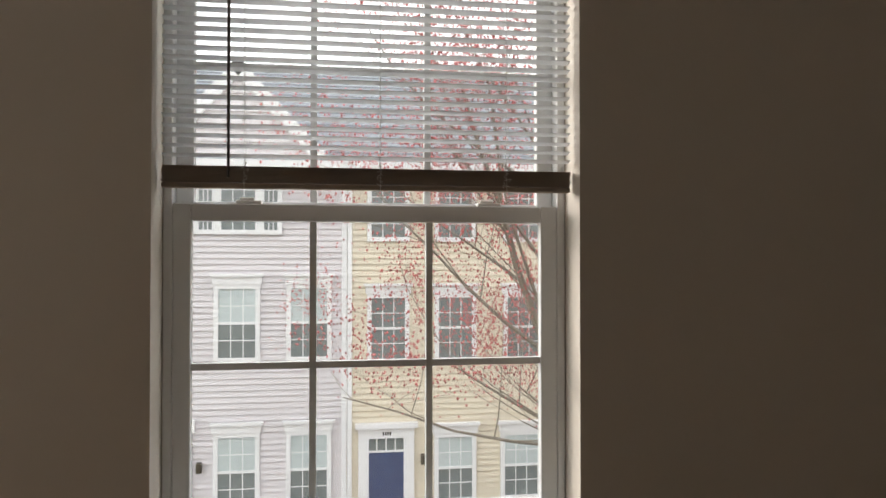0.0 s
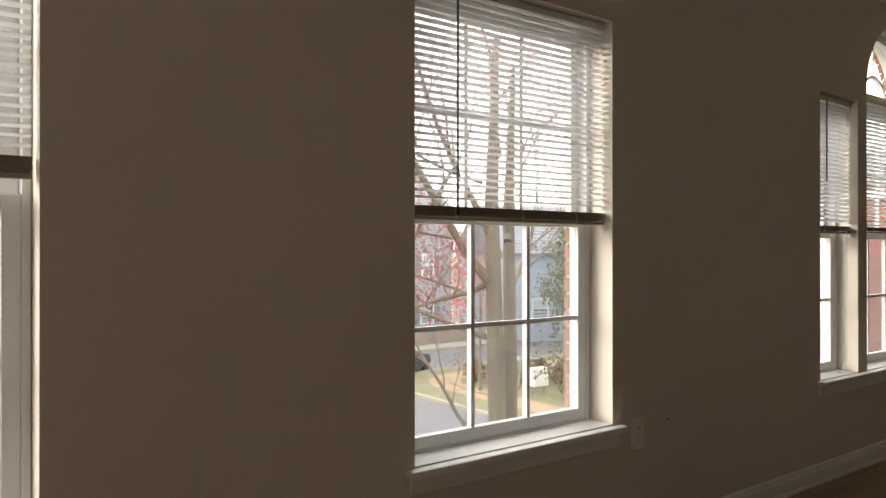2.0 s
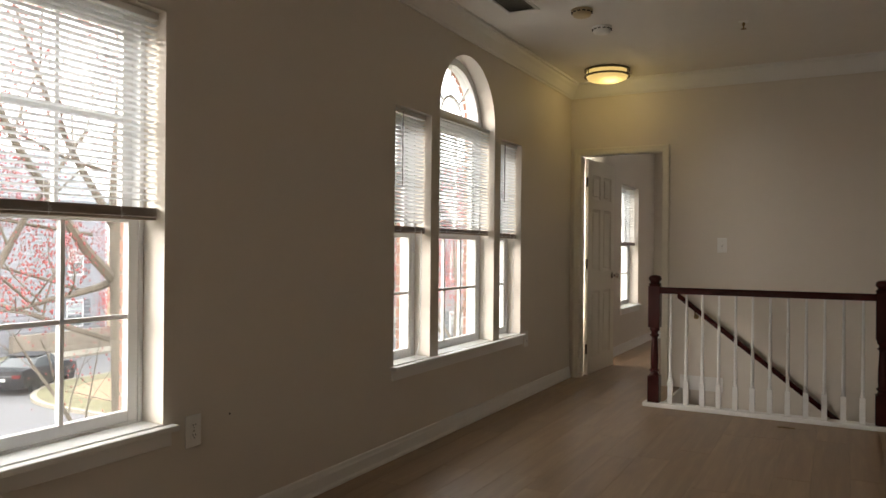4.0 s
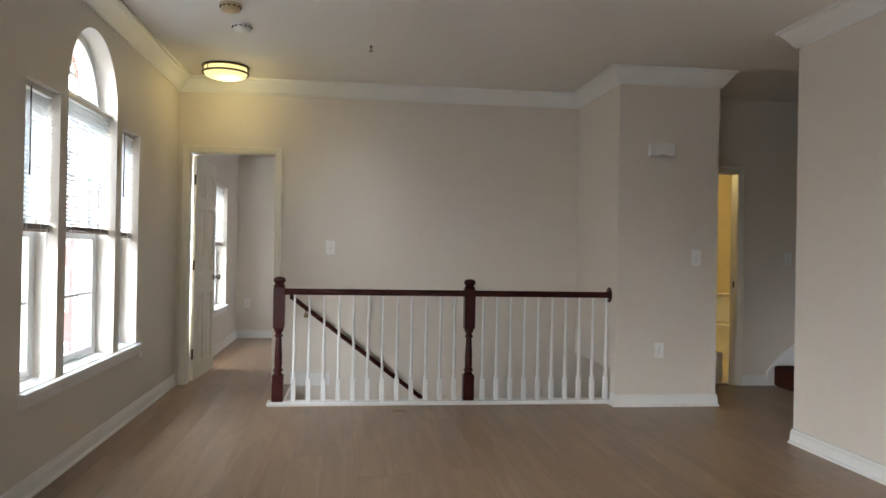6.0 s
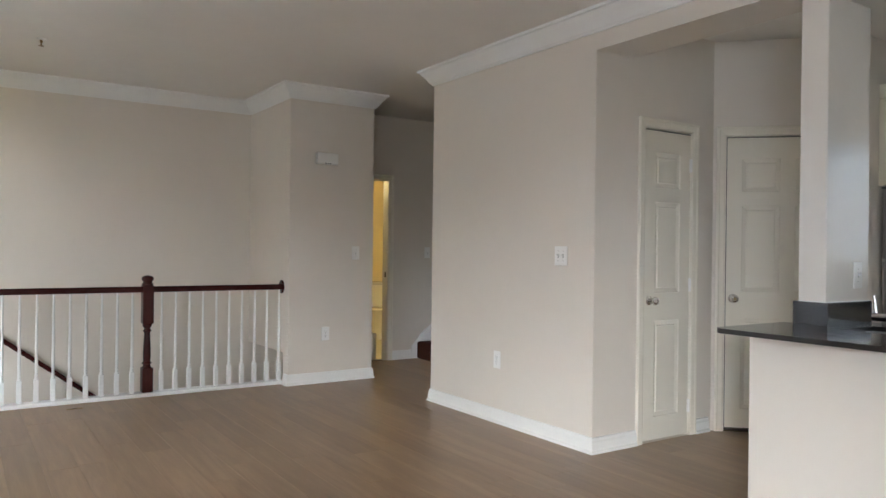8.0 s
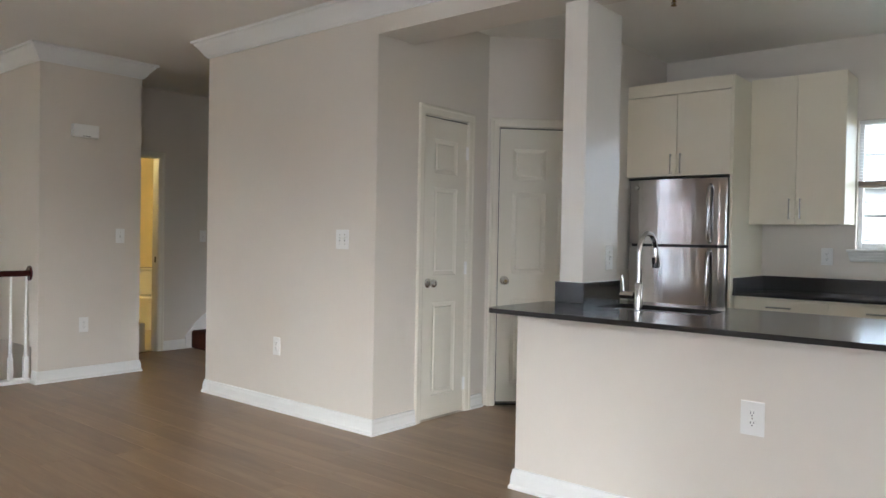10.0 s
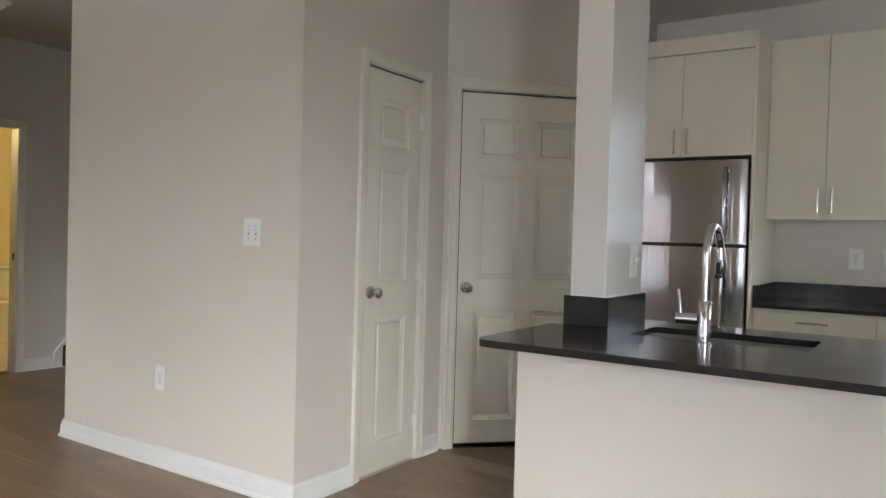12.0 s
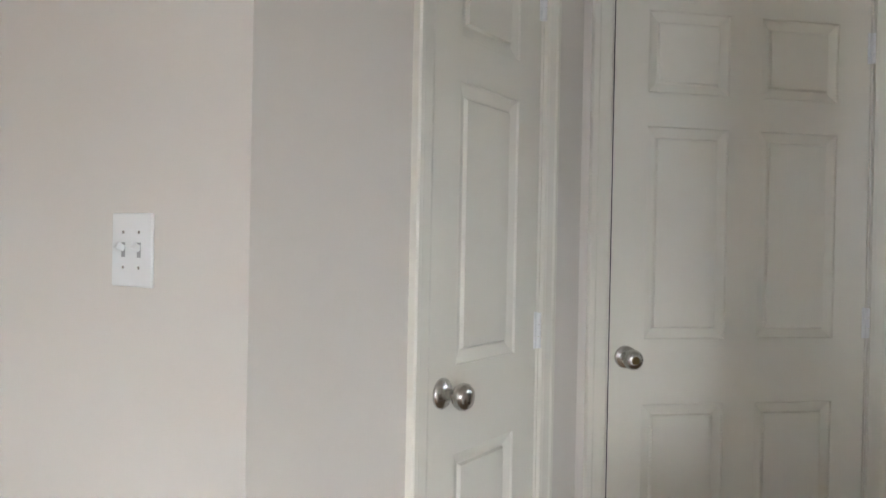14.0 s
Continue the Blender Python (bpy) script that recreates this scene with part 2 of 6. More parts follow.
SHRUB = mat("brown_shrub_leaves", (0.19, 0.11, 0.06), 0.8, vary=0.2, scale=10, island=0.35)
CARPAINT = mat("black_car_paint", (0.012, 0.014, 0.018), 0.3, vary=0.05, spec=0.4)
CARGLASS = mat("dark_car_glass", (0.05, 0.06, 0.065), 0.12, vary=0.05, spec=0.8)
RUBBER = mat("tyre_rubber", (0.02, 0.02, 0.02), 0.8, vary=0.05)
REDLENS = mat("red_tail_lens", (0.18, 0.02, 0.02), 0.2, vary=0.05)
UTIL = mat("green_utility_paint", (0.20, 0.29, 0.21), 0.5, vary=0.06)


# ---------------------------------------------------------------- mesh helpers
def mesh_of(name, bm, material=None, smooth=False):
    me = bpy.data.meshes.new(name)
    if smooth:
        bm.normal_update()
        for e in bm.edges:
            if e.calc_face_angle(0.0) > 0.85:
                e.smooth = False
    bm.to_mesh(me)
    bm.free()
    if material:
        me.materials.append(material)
    if smooth:
        for p in me.polygons:
            p.use_smooth = True
    return me


def part(name, bm, material, parent=None, label="", smooth=False):
    ob = new(name, mesh_of(name, bm, material, smooth))
    if parent is not None:
        ob.parent = parent
    if label:
        ob["label"] = label
    return ob


def thing(name, place, label, category, group="", rz=0.0):
    e = new(name)
    e.empty_display_size = 0.05
    e.matrix_basis = pose(*place, 0, 0, rz)
    return tagged(e, label, category, group)


def structure(name, bm, material, label="", category="", smooth=False):
    ob = new(name, mesh_of(name, bm, material, smooth))
    return tagged(ob, label, category, kind="structure")


def box(bm, x0, x1, y0, y1, z0, z1, bevel=0.0):
    v = [bm.verts.new(p) for p in ((x0, y0, z0), (x1, y0, z0), (x1, y1, z0), (x0, y1, z0), (x0, y0, z1), (x1, y0, z1), (x1, y1, z1), (x0, y1, z1))]
    f = [bm.faces.new([v[i] for i in q]) for q in ((3, 2, 1, 0), (4, 5, 6, 7), (0, 1, 5, 4), (1, 2, 6, 5), (2, 3, 7, 6), (3, 0, 4, 7))]
    if bevel:
        edges = list({e for g in f for e in g.edges})
        bmesh.ops.bevel(bm, geom=edges, offset=bevel, segments=2, profile=0.5, affect="EDGES")
    return bm


def boxed(x0, x1, y0, y1, z0, z1, bevel=0.0):
    return box(bmesh.new(), x0, x1, y0, y1, z0, z1, bevel)


def lathe(bm, profile, seg=16, axis="z", at=(0, 0, 0), caps=True):
    """profile: (radius, height) pairs, turned round an axis."""
    rings = []
    for r, h in profile:
        ring = []
        for i in range(seg):
            a = 2 * math.pi * i / seg
            c, s = r * math.cos(a), r * math.sin(a)
            p = {"z": (c, s, h), "x": (h, c, s), "y": (s, h, c)}[axis]
            ring.append(bm.verts.new((p[0] + at[0], p[1] + at[1], p[2] + at[2])))
        rings.append(ring)
    for a, b in zip(rings, rings[1:]):
        for i in range(seg):
            j = (i + 1) % seg
            bm.faces.new((a[i], a[j], b[j], b[i]))
    if caps:
        bm.faces.new(rings[0][::-1])
        bm.faces.new(rings[-1])
    return bm


def tube(bm, pts, radii, seg=8):
    pts = [Vector(p) for p in pts]
    rings = []
    up = Vector((0.13, 0.21, 0.97))
    for i, p in enumerate(pts):
        d = (pts[min(i + 1, len(pts) - 1)] - pts[max(i - 1, 0)]).normalized()
        if i == 0:
            a = d.cross(up)
            if a.length < 0.05:
                a = d.cross(Vector((1, 0, 0)))
        else:
            a = a - d * a.dot(d)
        a.normalize()
        b = d.cross(a)
        r = radii[i] if hasattr(radii, "__len__") else radii
        rings.append([bm.verts.new(p + (a * math.cos(2 * math.pi * k / seg) + b * math.sin(2 * math.pi * k / seg)) * r) for k in range(seg)])
    for a, b in zip(rings, rings[1:]):
        for i in range(seg):
            j = (i + 1) % seg
            bm.faces.new((a[i], a[j], b[j], b[i]))
    bm.faces.new(rings[0][::-1])
    bm.faces.new(rings[-1])
    return bm


def sweep(bm, line, profile, closed=False):
    """Sweeps a profile of (out, z) pairs along a plan polyline with mitres; out lies to the right of the way walked."""
    pts = [Vector((x, y)) for x, y in line]
    n = len(pts)
    rows = []
    for i, p in enumerate(pts):
        dirs = []
        if i > 0:
            dirs.append((p - pts[i - 1]).normalized())
        if i < n - 1:
            dirs.append((pts[i + 1] - p).normalized())
        rights = [Vector((d.y, -d.x)) for d in dirs]
        if len(rights) == 2:
            m = (rights[0] + rights[1]).normalized()
            m = m / max(m.dot(rights[0]), 0.2)
        else:
            m = rights[0]
        rows.append([bm.verts.new((p.x + m.x * o, p.y + m.y * o, z)) for o, z in profile])
    k = len(profile)
    for a, b in zip(rows, rows[1:]):
        for i in range(k):
            j = (i + 1) % k
            bm.faces.new((a[i], b[i], b[j], a[j]))
    bm.faces.new(rows[0])
    bm.faces.new(rows[-1][::-1])
    bmesh.ops.recalc_face_normals(bm, faces=bm.faces[:])
    return bm


def holed(bm, along, u0, u1, z0, z1, t0, t1, holes=()):
    """A wall along x or y with rectangular holes (u0, u1, z0, z1), closed on all its sides."""
    us = sorted({u0, u1, *[h[0] for h in holes], *[h[1] for h in holes]})
    zs = sorted({z0, z1, *[h[2] for h in holes], *[h[3] for h in holes]})
    us = [u for u in us if u0 <= u <= u1]
    zs = [z for z in zs if z0 <= z <= z1]

    def solid(i, j):
        if not (0 <= i < len(us) - 1 and 0 <= j < len(zs) - 1):
            return False
        u, z = (us[i] + us[i + 1]) / 2, (zs[j] + zs[j + 1]) / 2
        return not any(h[0] < u < h[1] and h[2] < z < h[3] for h in holes)

    cache = {}

    def v(u, t, z):
        key = (u, t, z)
        if key not in cache:
            cache[key] = bm.verts.new((u, t, z) if along == "x" else (t, u, z))
        return cache[key]

    for i in range(len(us) - 1):
        for j in range(len(zs) - 1):
            if not solid(i, j):
                continue
            a, b, c, d = us[i], us[i + 1], zs[j], zs[j + 1]
            bm.faces.new((v(a, t0, c), v(b, t0, c), v(b, t0, d), v(a, t0, d)))
            bm.faces.new((v(a, t1, d), v(b, t1, d), v(b, t1, c), v(a, t1, c)))
            if not solid(i - 1, j):
                bm.faces.new((v(a, t0, c), v(a, t0, d), v(a, t1, d), v(a, t1, c)))
            if not solid(i + 1, j):
                bm.faces.new((v(b, t0, d), v(b, t0, c), v(b, t1, c), v(b, t1, d)))
            if not solid(i, j - 1):
                bm.faces.new((v(b, t0, c), v(a, t0, c), v(a, t1, c), v(b, t1, c)))
            if not solid(i, j + 1):
                bm.faces.new((v(a, t0, d), v(b, t0, d), v(b, t1, d), v(a, t1, d)))
    bmesh.ops.recalc_face_normals(bm, faces=bm.faces[:])
    return bm


# ---------------------------------------------------------------- plan
YW = 1.800            # inner face of the window wall
YB = 2.02             # outer face of the window wall
YS = 1.915            # inner face of the sashes
XF = 7.541            # far wall with the bedroom door
XC = 6.484            # front of the column beside the stairwell
YC0, YC1 = -1.83, -2.676
YP = -2.60            # face of the pier and of the beam
XP0, XP1 = 3.475, 5.31
YK = -5.29            # kitchen back wall
XL = -1.7             # closing wall behind
HC = 2.708            # ceiling
HALLX = 7.38
SILL, HEAD = 0.515, 2.052
W1 = (-0.037, 0.949)
W2 = (1.963, 2.873)
WA, WB, WC = (4.472, 4.888), (4.994, 5.824), (5.932, 6.335)
ARCH_X, ARCH_R = (WB[0] + WB[1]) / 2, (WB[1] - WB[0]) / 2
SPRING = 2.481 - ARCH_R
BW1, BW2 = (7.78, 8.55), (9.35, 10.17)
DOOR1 = (0.965, 1.705)
H3 = 1.997

# window wall
# the hole from -1.6 to -0.7 is added out of view for the fill light
bm = holed(bmesh.new(), "x", XL - 0.15, 11.2, -0.3, HC + 0.2, YW, YB,
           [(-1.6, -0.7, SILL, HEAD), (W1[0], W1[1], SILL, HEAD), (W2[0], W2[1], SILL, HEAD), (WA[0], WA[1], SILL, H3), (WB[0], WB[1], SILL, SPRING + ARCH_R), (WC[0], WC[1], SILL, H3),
            (BW1[0], BW1[1], SILL, 1.95), (BW2[0], BW2[1], SILL, 1.95)])
N = 20
for side in (-1, 1):
    pts = [(ARCH_X + side * ARCH_R * math.cos(a), SPRING + ARCH_R * math.sin(a)) for a in [math.pi / 2 * i / N for i in range(N + 1)]]
    corner = (ARCH_X + side * ARCH_R, SPRING + ARCH_R)
    ring = {}
    for y in (YW, YB):
        ring[y] = [bm.verts.new((x, y, z)) for x, z in pts]
        c = bm.verts.new((corner[0], y, corner[1]))
        for a, b in zip(ring[y], ring[y][1:]):
            bm.faces.new((a, b, c))
    for i in range(N):
        bm.faces.new((ring[YW][i], ring[YB][i], ring[YB][i + 1], ring[YW][i + 1]))
structure("wall_window", bm, WALL, "beige painted wall with tall windows", "wall")

# far wall with the bedroom doorway
bm = holed(bmesh.new(), "y", YC0, YW, -2.6, HC + 0.2, XF, XF + 0.12, [(DOOR1[0], DOOR1[1], -0.012, 2.05)])
structure("wall_far", bm, WALL, "beige painted wall behind the stairwell", "wall")
# column: its stairwell side stops above the stairs, its front and hall side stand on the floor
bm = boxed(XC, XF + 0.12, YC0 - 0.12, YC0, 0.285, HC + 0.2)
structure("wall_stairwell_side", bm, WALL, "beige painted wall over the stairs", "wall")
bm = boxed(XC, XC + 0.12, YC1, YC0 - 0.12, -0.3, HC + 0.2)
structure("wall_column", bm, WALL, "beige painted wall end beside the stairwell", "wall")
bm = boxed(XC, XC + 0.12, YC0 - 0.12, YC0, -0.3, 0.285)
structure("wall_column_foot", bm, WALL, "beige painted foot of the wall end", "wall")
bm = boxed(XC + 0.12, HALLX, YC1, YC1 + 0.12, -0.3, HC + 0.2)
structure("wall_hall_north", bm, WALL, "beige painted hall wall in shade", "wall")
# hall
BATH = (-3.345, -2.74)
bm = holed(bmesh.new(), "y", -6.2, YC1, -0.3, 4.2, HALLX, HALLX + 0.12, [(BATH[0], BATH[1], -0.012, 2.0)])
structure("wall_hall_east", bm, WALL, "beige hall wall with the bathroom doorway", "wall")
bm = boxed(XP1 - 0.12, HALLX + 0.12, -6.32, -6.2, -0.3, 4.2)
structure("wall_hall_south", bm, WALL, "plain wall behind the upper stairs", "wall")
# pier
bm = holed(bmesh.new(), "x", XP0, XP1, -0.3, HC + 0.2, YP - 0.12, YP)
structure("wall_pier", bm, WALL, "beige painted wall between hall and kitchen", "wall")
bm = holed(bmesh.new(), "y", -6.2, YP - 0.12, -0.3, 4.2, XP1 - 0.12, XP1)
structure("wall_hall_west", bm, WALL, "beige hall wall", "wall")
C1 = (-3.51, -3.045)
YD = -3.745
bm = holed(bmesh.new(), "y", YD, YP - 0.12, -0.3, HC + 0.2, XP0, XP0 + 0.1, [(C1[0], C1[1], 0.0, 2.05)])
structure("wall_closet", bm, WALL, "beige painted wall with a narrow closet door", "wall")
# diagonal wall, in its own frame: u runs along the wall from the closet corner
DIAG = pose(XP0, YD, 0, 0, 0, 225)
bm = holed(bmesh.new(), "x", 0.0, 0.985, -0.3, HC + 0.2, 0.0, 0.1, [(0.085, 0.895, 0.0, 2.055)])
ob = structure("wall_diagonal", bm, WALL, "beige painted corner wall with a six-panel door", "wall")
ob.matrix_basis = DIAG
bm = boxed(2.778, 2.90, YK, -4.44, -0.3, HC + 0.2)
structure("wall_fridge_side", bm, WALL, "beige painted wall beside the refrigerator", "wall")
# kitchen back wall with its window
KW = (0.58, 1.35, 1.20, 2.12)
bm = holed(bmesh.new(), "x", XL, 2.90, -0.3, HC + 0.2, YK - 0.14, YK, [KW])
structure("wall_kitchen", bm, WALL, "beige painted kitchen wall with a window", "wall")
# its small hole is an added, unseen opening for light and reflections
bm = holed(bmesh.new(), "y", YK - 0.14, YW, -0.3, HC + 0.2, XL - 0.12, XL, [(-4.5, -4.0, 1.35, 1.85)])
structure("wall_west", bm, WALL, "plain beige wall", "wall")
# beam over the kitchen opening and the stub post under it
bm = boxed(XL, XP0, -2.92, YP, 2.475, HC + 0.2)
structure("beam", bm, WALL, "beige painted beam over the kitchen opening", "beam")
bm = boxed(2.128, 2.262, -3.15, -2.762, -0.01, 2.4745, 0.004)
structure("post", bm, POSTPAINT, "glossy beige wall post standing on the counter", "post")
# bedroom
bm = holed(bmesh.new(), "y", -1.6, YW, -0.3, HC + 0.2, 11.05, 11.2, [(0.48, 1.25, SILL, 1.95)])
structure("wall_bedroom_east", bm, WALL, "beige bedroom wall with a window", "wall")
bm = boxed(XF + 0.12, 11.05, -1.72, -1.6, -0.3, HC + 0.2)
structure("wall_bedroom_south", bm, WALL, "plain bedroom wall", "wall")

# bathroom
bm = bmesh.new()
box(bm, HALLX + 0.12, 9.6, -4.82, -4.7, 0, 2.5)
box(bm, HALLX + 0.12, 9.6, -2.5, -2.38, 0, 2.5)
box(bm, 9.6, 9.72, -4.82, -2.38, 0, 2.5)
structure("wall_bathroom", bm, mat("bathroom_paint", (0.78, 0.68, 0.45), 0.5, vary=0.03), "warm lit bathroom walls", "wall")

# ceilings
bm = bmesh.new()
box(bm, XL, XF, YP, YW, HC, HC + 0.12)
box(bm, XP1, HALLX, -4.3, YP, HC, HC + 0.12)
box(bm, XF + 0.12, 11.05, -1.6, YW, 2.52, 2.64)
structure("ceiling", bm, CEIL, "off-white painted ceiling", "ceiling")
bm = boxed(XL, 3.6, YK, -2.92, 2.715, HC + 0.12)
structure("ceiling_kitchen", bm, CEIL, "off-white kitchen ceiling", "ceiling")
bm = bmesh.new()
box(bm, HALLX + 0.12, 9.6, -4.7, -2.5, 2.4, 2.5)
box(bm, XP1, HALLX, -6.2, -4.3, 4.1, 4.2)
box(bm, XP1, HALLX, -4.42, -4.3, HC, 4.1)
structure("ceiling_side_rooms", bm, CEIL, "plain ceiling", "ceiling")
bm = boxed(XL - 0.3, 11.4, -6.4, 2.1, 4.25, 4.4)
structure("roof_deck", bm, CEIL, "plain roof deck", "roof")

# subfloor with the stairwell left open
bm = bmesh.new()
VX0, VY1 = 6.72, 0.80
box(bm, XL, VX0, YK, YW, -0.3, -0.012)
box(bm, VX0, XF + 0.12, VY1, YW, -0.3, -0.012)
box(bm, XF + 0.12, 11.05, -1.6, YW, -0.3, -0.012)
box(bm, VX0, 9.72, -6.2, YC1 + 0.12, -0.3, -0.012)
box(bm, 2.9, VX0, -6.2, YK, -0.3, -0.012)
structure("floor", bm, SUBFLOOR, "grey-brown oak-look vinyl plank floor", "floor")
bm = boxed(HALLX + 0.12, 9.6, -4.7, -2.5, -0.011, 0.0)
structure("floor_bathroom", bm, TILE, "tan bathroom tile floor", "floor")

# crown moulding and baseboards
CROWN = [(0.0, HC - 0.128), (0.012, HC - 0.128), (0.016, HC - 0.118), (0.026, HC - 0.110), (0.040, HC - 0.088), (0.062, HC - 0.056), (0.080, HC - 0.036), (0.088, HC - 0.022), (0.104, HC - 0.018), (0.104, HC), (0.0, HC)]
bm = sweep(bmesh.new(), [(XL, YW), (XF, YW), (XF, YC0), (XC, YC0), (XC, YC1), (HALLX, YC1)], CROWN)
structure("trim_crown_north", bm, TRIM, "white crown moulding", "moulding")
bm = sweep(bmesh.new(), [(XP1, -4.3), (XP1, YP), (XL, YP)], CROWN)
structure("trim_crown_south", bm, TRIM, "white crown moulding over the pier and beam", "moulding")
BASE = [(0.0, 0.0), (0.024, 0.0), (0.024, 0.012), (0.016, 0.022), (0.014, 0.070), (0.010, 0.080), (0.008, 0.095), (0.0, 0.100)]


def baseboard(name, line):
    return structure(name, sweep(bmesh.new(), line, BASE), TRIM, "white painted baseboard", "baseboard")


baseboard("baseboard_window_wall", [(XL, YW), (XF - 0.016, YW)])
baseboard("baseboard_column", [(XC + 0.09, YC0), (XC, YC0), (XC, YC1), (HALLX, YC1)])
baseboard("baseboard_hall", [(HALLX, BATH[0] - 0.06), (HALLX, -3.72)])
baseboard("baseboard_pier", [(XP1, -4.3), (XP1, YP), (XP0, YP), (XP0, C1[1] + 0.062)])
baseboard("baseboard_closet", [(XP0, C1[0] - 0.062), (XP0, YD + 0.03)])
baseboard("baseboard_bedroom_north", [(XF + 0.12, YW), (11.05, YW), (11.05, -1.6)])
baseboard("baseboard_peninsula", [(2.288, -3.10), (2.288, -2.412), (XL, -2.412)])


# ---------------------------------------------------------------- windows
def bar(parent, name, x0, x1, y0, y1, z0, z1, material=VINYL, bevel=0.003):
    return part(name, boxed(x0, x1, y0, y1, z0, z1, bevel), material, parent)


def sash(parent, name, x0, x1, z0, z1, y, cols, rows, rail=0.042):
    """One sash, with its rails, pane and muntins."""
    bm = bmesh.new()
    d = 0.03
    box(bm, x0, x0 + rail, y, y + d, z0, z1, 0.003)
    box(bm, x1 - rail, x1, y, y + d, z0, z1, 0.003)
    box(bm, x0 + rail, x1 - rail, y, y + d, z0, z0 + rail, 0.003)
    box(bm, x0 + rail, x1 - rail, y, y + d, z1 - rail, z1, 0.003)
    f = part(name, bm, VINYL, parent)
    g = part("pane", boxed(x0 + rail, x1 - rail, y + 0.013, y + 0.017, z0 + rail, z1 - rail), GLASS, f)
    g.visible_shadow = False
    bm = bmesh.new()
    ix0, ix1, iz0, iz1 = x0 + rail, x1 - rail, z0 + rail, z1 - rail
    for i in range(1, cols):
        x = ix0 + (ix1 - ix0) * i / cols
        box(bm, x - 0.008, x + 0.008, y + 0.004, y + 0.026, iz0, iz1)
    for i in range(1, rows):
        z = iz0 + (iz1 - iz0) * i / rows
        box(bm, ix0, ix1, y + 0.006, y + 0.024, z - 0.008, z + 0.008)
    if cols > 1 or rows > 1:
        part("muntin", bm, VINYL, f)
    return f


def window(name, x0, x1, z0, z1, meet, cols, rows, sill=True, label=""):
    w = tagged(new(name), label or "white vinyl double-hung window with divided panes", "window", kind="structure")
    fr = 0.022
    bm = bmesh.new()
    ya, yb = YS - 0.004, YS + 0.085
    box(bm, x0 + 0.001, x0 + fr, ya, yb, z0, z1, 0.003)
    box(bm, x1 - fr, x1 - 0.001, ya, yb, z0, z1, 0.003)
    box(bm, x0 + fr, x1 - fr, ya, yb, z1 - fr, z1 - 0.001, 0.003)
    box(bm, x0 + fr, x1 - fr, ya, yb, z0, z0 + 0.014, 0.003)
    part("window_frame", bm, VINYL, w)
    lo = sash(w, "lower_sash", x0 + fr, x1 - fr, z0 + 0.014, meet, YS, cols, rows)
    sash(w, "upper_sash", x0 + fr, x1 - fr, meet - 0.035, z1 - fr, YS + 0.038, cols, rows)
    # sash locks on the meeting rail
    if x1 - x0 > 0.6:
        for u in (0.2, 0.8):
            x = x0 + (x1 - x0) * u
            bm = bmesh.new()
            box(bm, x - 0.03, x + 0.03, YS + 0.004, YS + 0.03, meet, meet + 0.008, 0.002)
            box(bm, x - 0.022, x + 0.012, YS + 0.008, YS + 0.02, meet + 0.008, meet + 0.016, 0.003)
            part("sash_lock", bm, PLATE, lo)
    return w


def sill_board(name, x0, x1):
    t = tagged(new(name), "white painted window sill with an apron", "window sill", kind="structure")
    part("stool", boxed(x0 - 0.035, x1 + 0.045, YW - 0.042, YW - 0.0005, SILL - 0.022, SILL + 0.001, 0.005), TRIM, t)
    part("apron", boxed(x0 - 0.022, x1 + 0.03, YW - 0.014, YW - 0.0005, SILL - 0.078, SILL - 0.0225, 0.003), TRIM, t)
    return t


window("window_1", W1[0], W1[1], SILL, HEAD, 1.312, 3, 2)
window("window_2", W2[0], W2[1], SILL, HEAD, 1.312, 3, 2)
window("window_3", WA[0], WA[1], SILL, H3, 1.29, 1, 2, label="narrow white side window of a triple window")
window("window_4", WB[0], WB[1], SILL, SPRING - 0.02, 1.29, 3, 2, label="tall white window under an arched light")
window("window_5", WC[0], WC[1], SILL, H3, 1.29, 1, 2, label="narrow white side window of a triple window")
window("window_6", BW1[0], BW1[1], SILL, 1.95, 1.27, 2, 2, label="white bedroom window")
window("window_7", BW2[0], BW2[1], SILL, 1.95, 1.27, 2, 2, label="white bedroom window")
sill_board("window_sill_1", *W1)
sill_board("window_sill_2", *W2)
sill_board("window_sill_3", WA[0], WC[1])
sill_board("window_sill_4", *BW2)

# reveals: the inner stools run back to the sashes
for nm, (a, b) in (("stool_1", W1), ("stool_2", W2), ("stool_3", WA), ("stool_4", WB), ("stool_5", WC)):
    structure("window_" + nm, boxed(a + 0.001, b - 0.001, YW + 0.0005, YS - 0.005, SILL + 0.0005, SILL + 0.005), TRIM, "white painted sill board inside the opening", "window sill")

# arched light
arch = tagged(new("window_8"), "half-round fanlight with curved muntins", "window", kind="structure")


def arc_band(bm, r0, r1, y0, y1, a0=0.0, a1=math.pi, n=28):
    rows = []
    for i in range(n + 1):
        a = a0 + (a1 - a0) * i / n
        c, s = math.cos(a), math.sin(a)
        rows.append([bm.verts.new((ARCH_X + r * c, y, SPRING + r * s)) for r, y in ((r0, y0), (r1, y0), (r1, y1), (r0, y1))])
    for p, q in zip(rows, rows[1:]):
        for i in range(4):
            j = (i + 1) % 4
            bm.faces.new((p[i], p[j], q[j], q[i]))
    bm.faces.new(rows[0])
    bm.faces.new(rows[-1][::-1])
    bmesh.ops.recalc_face_normals(bm, faces=bm.faces[:])


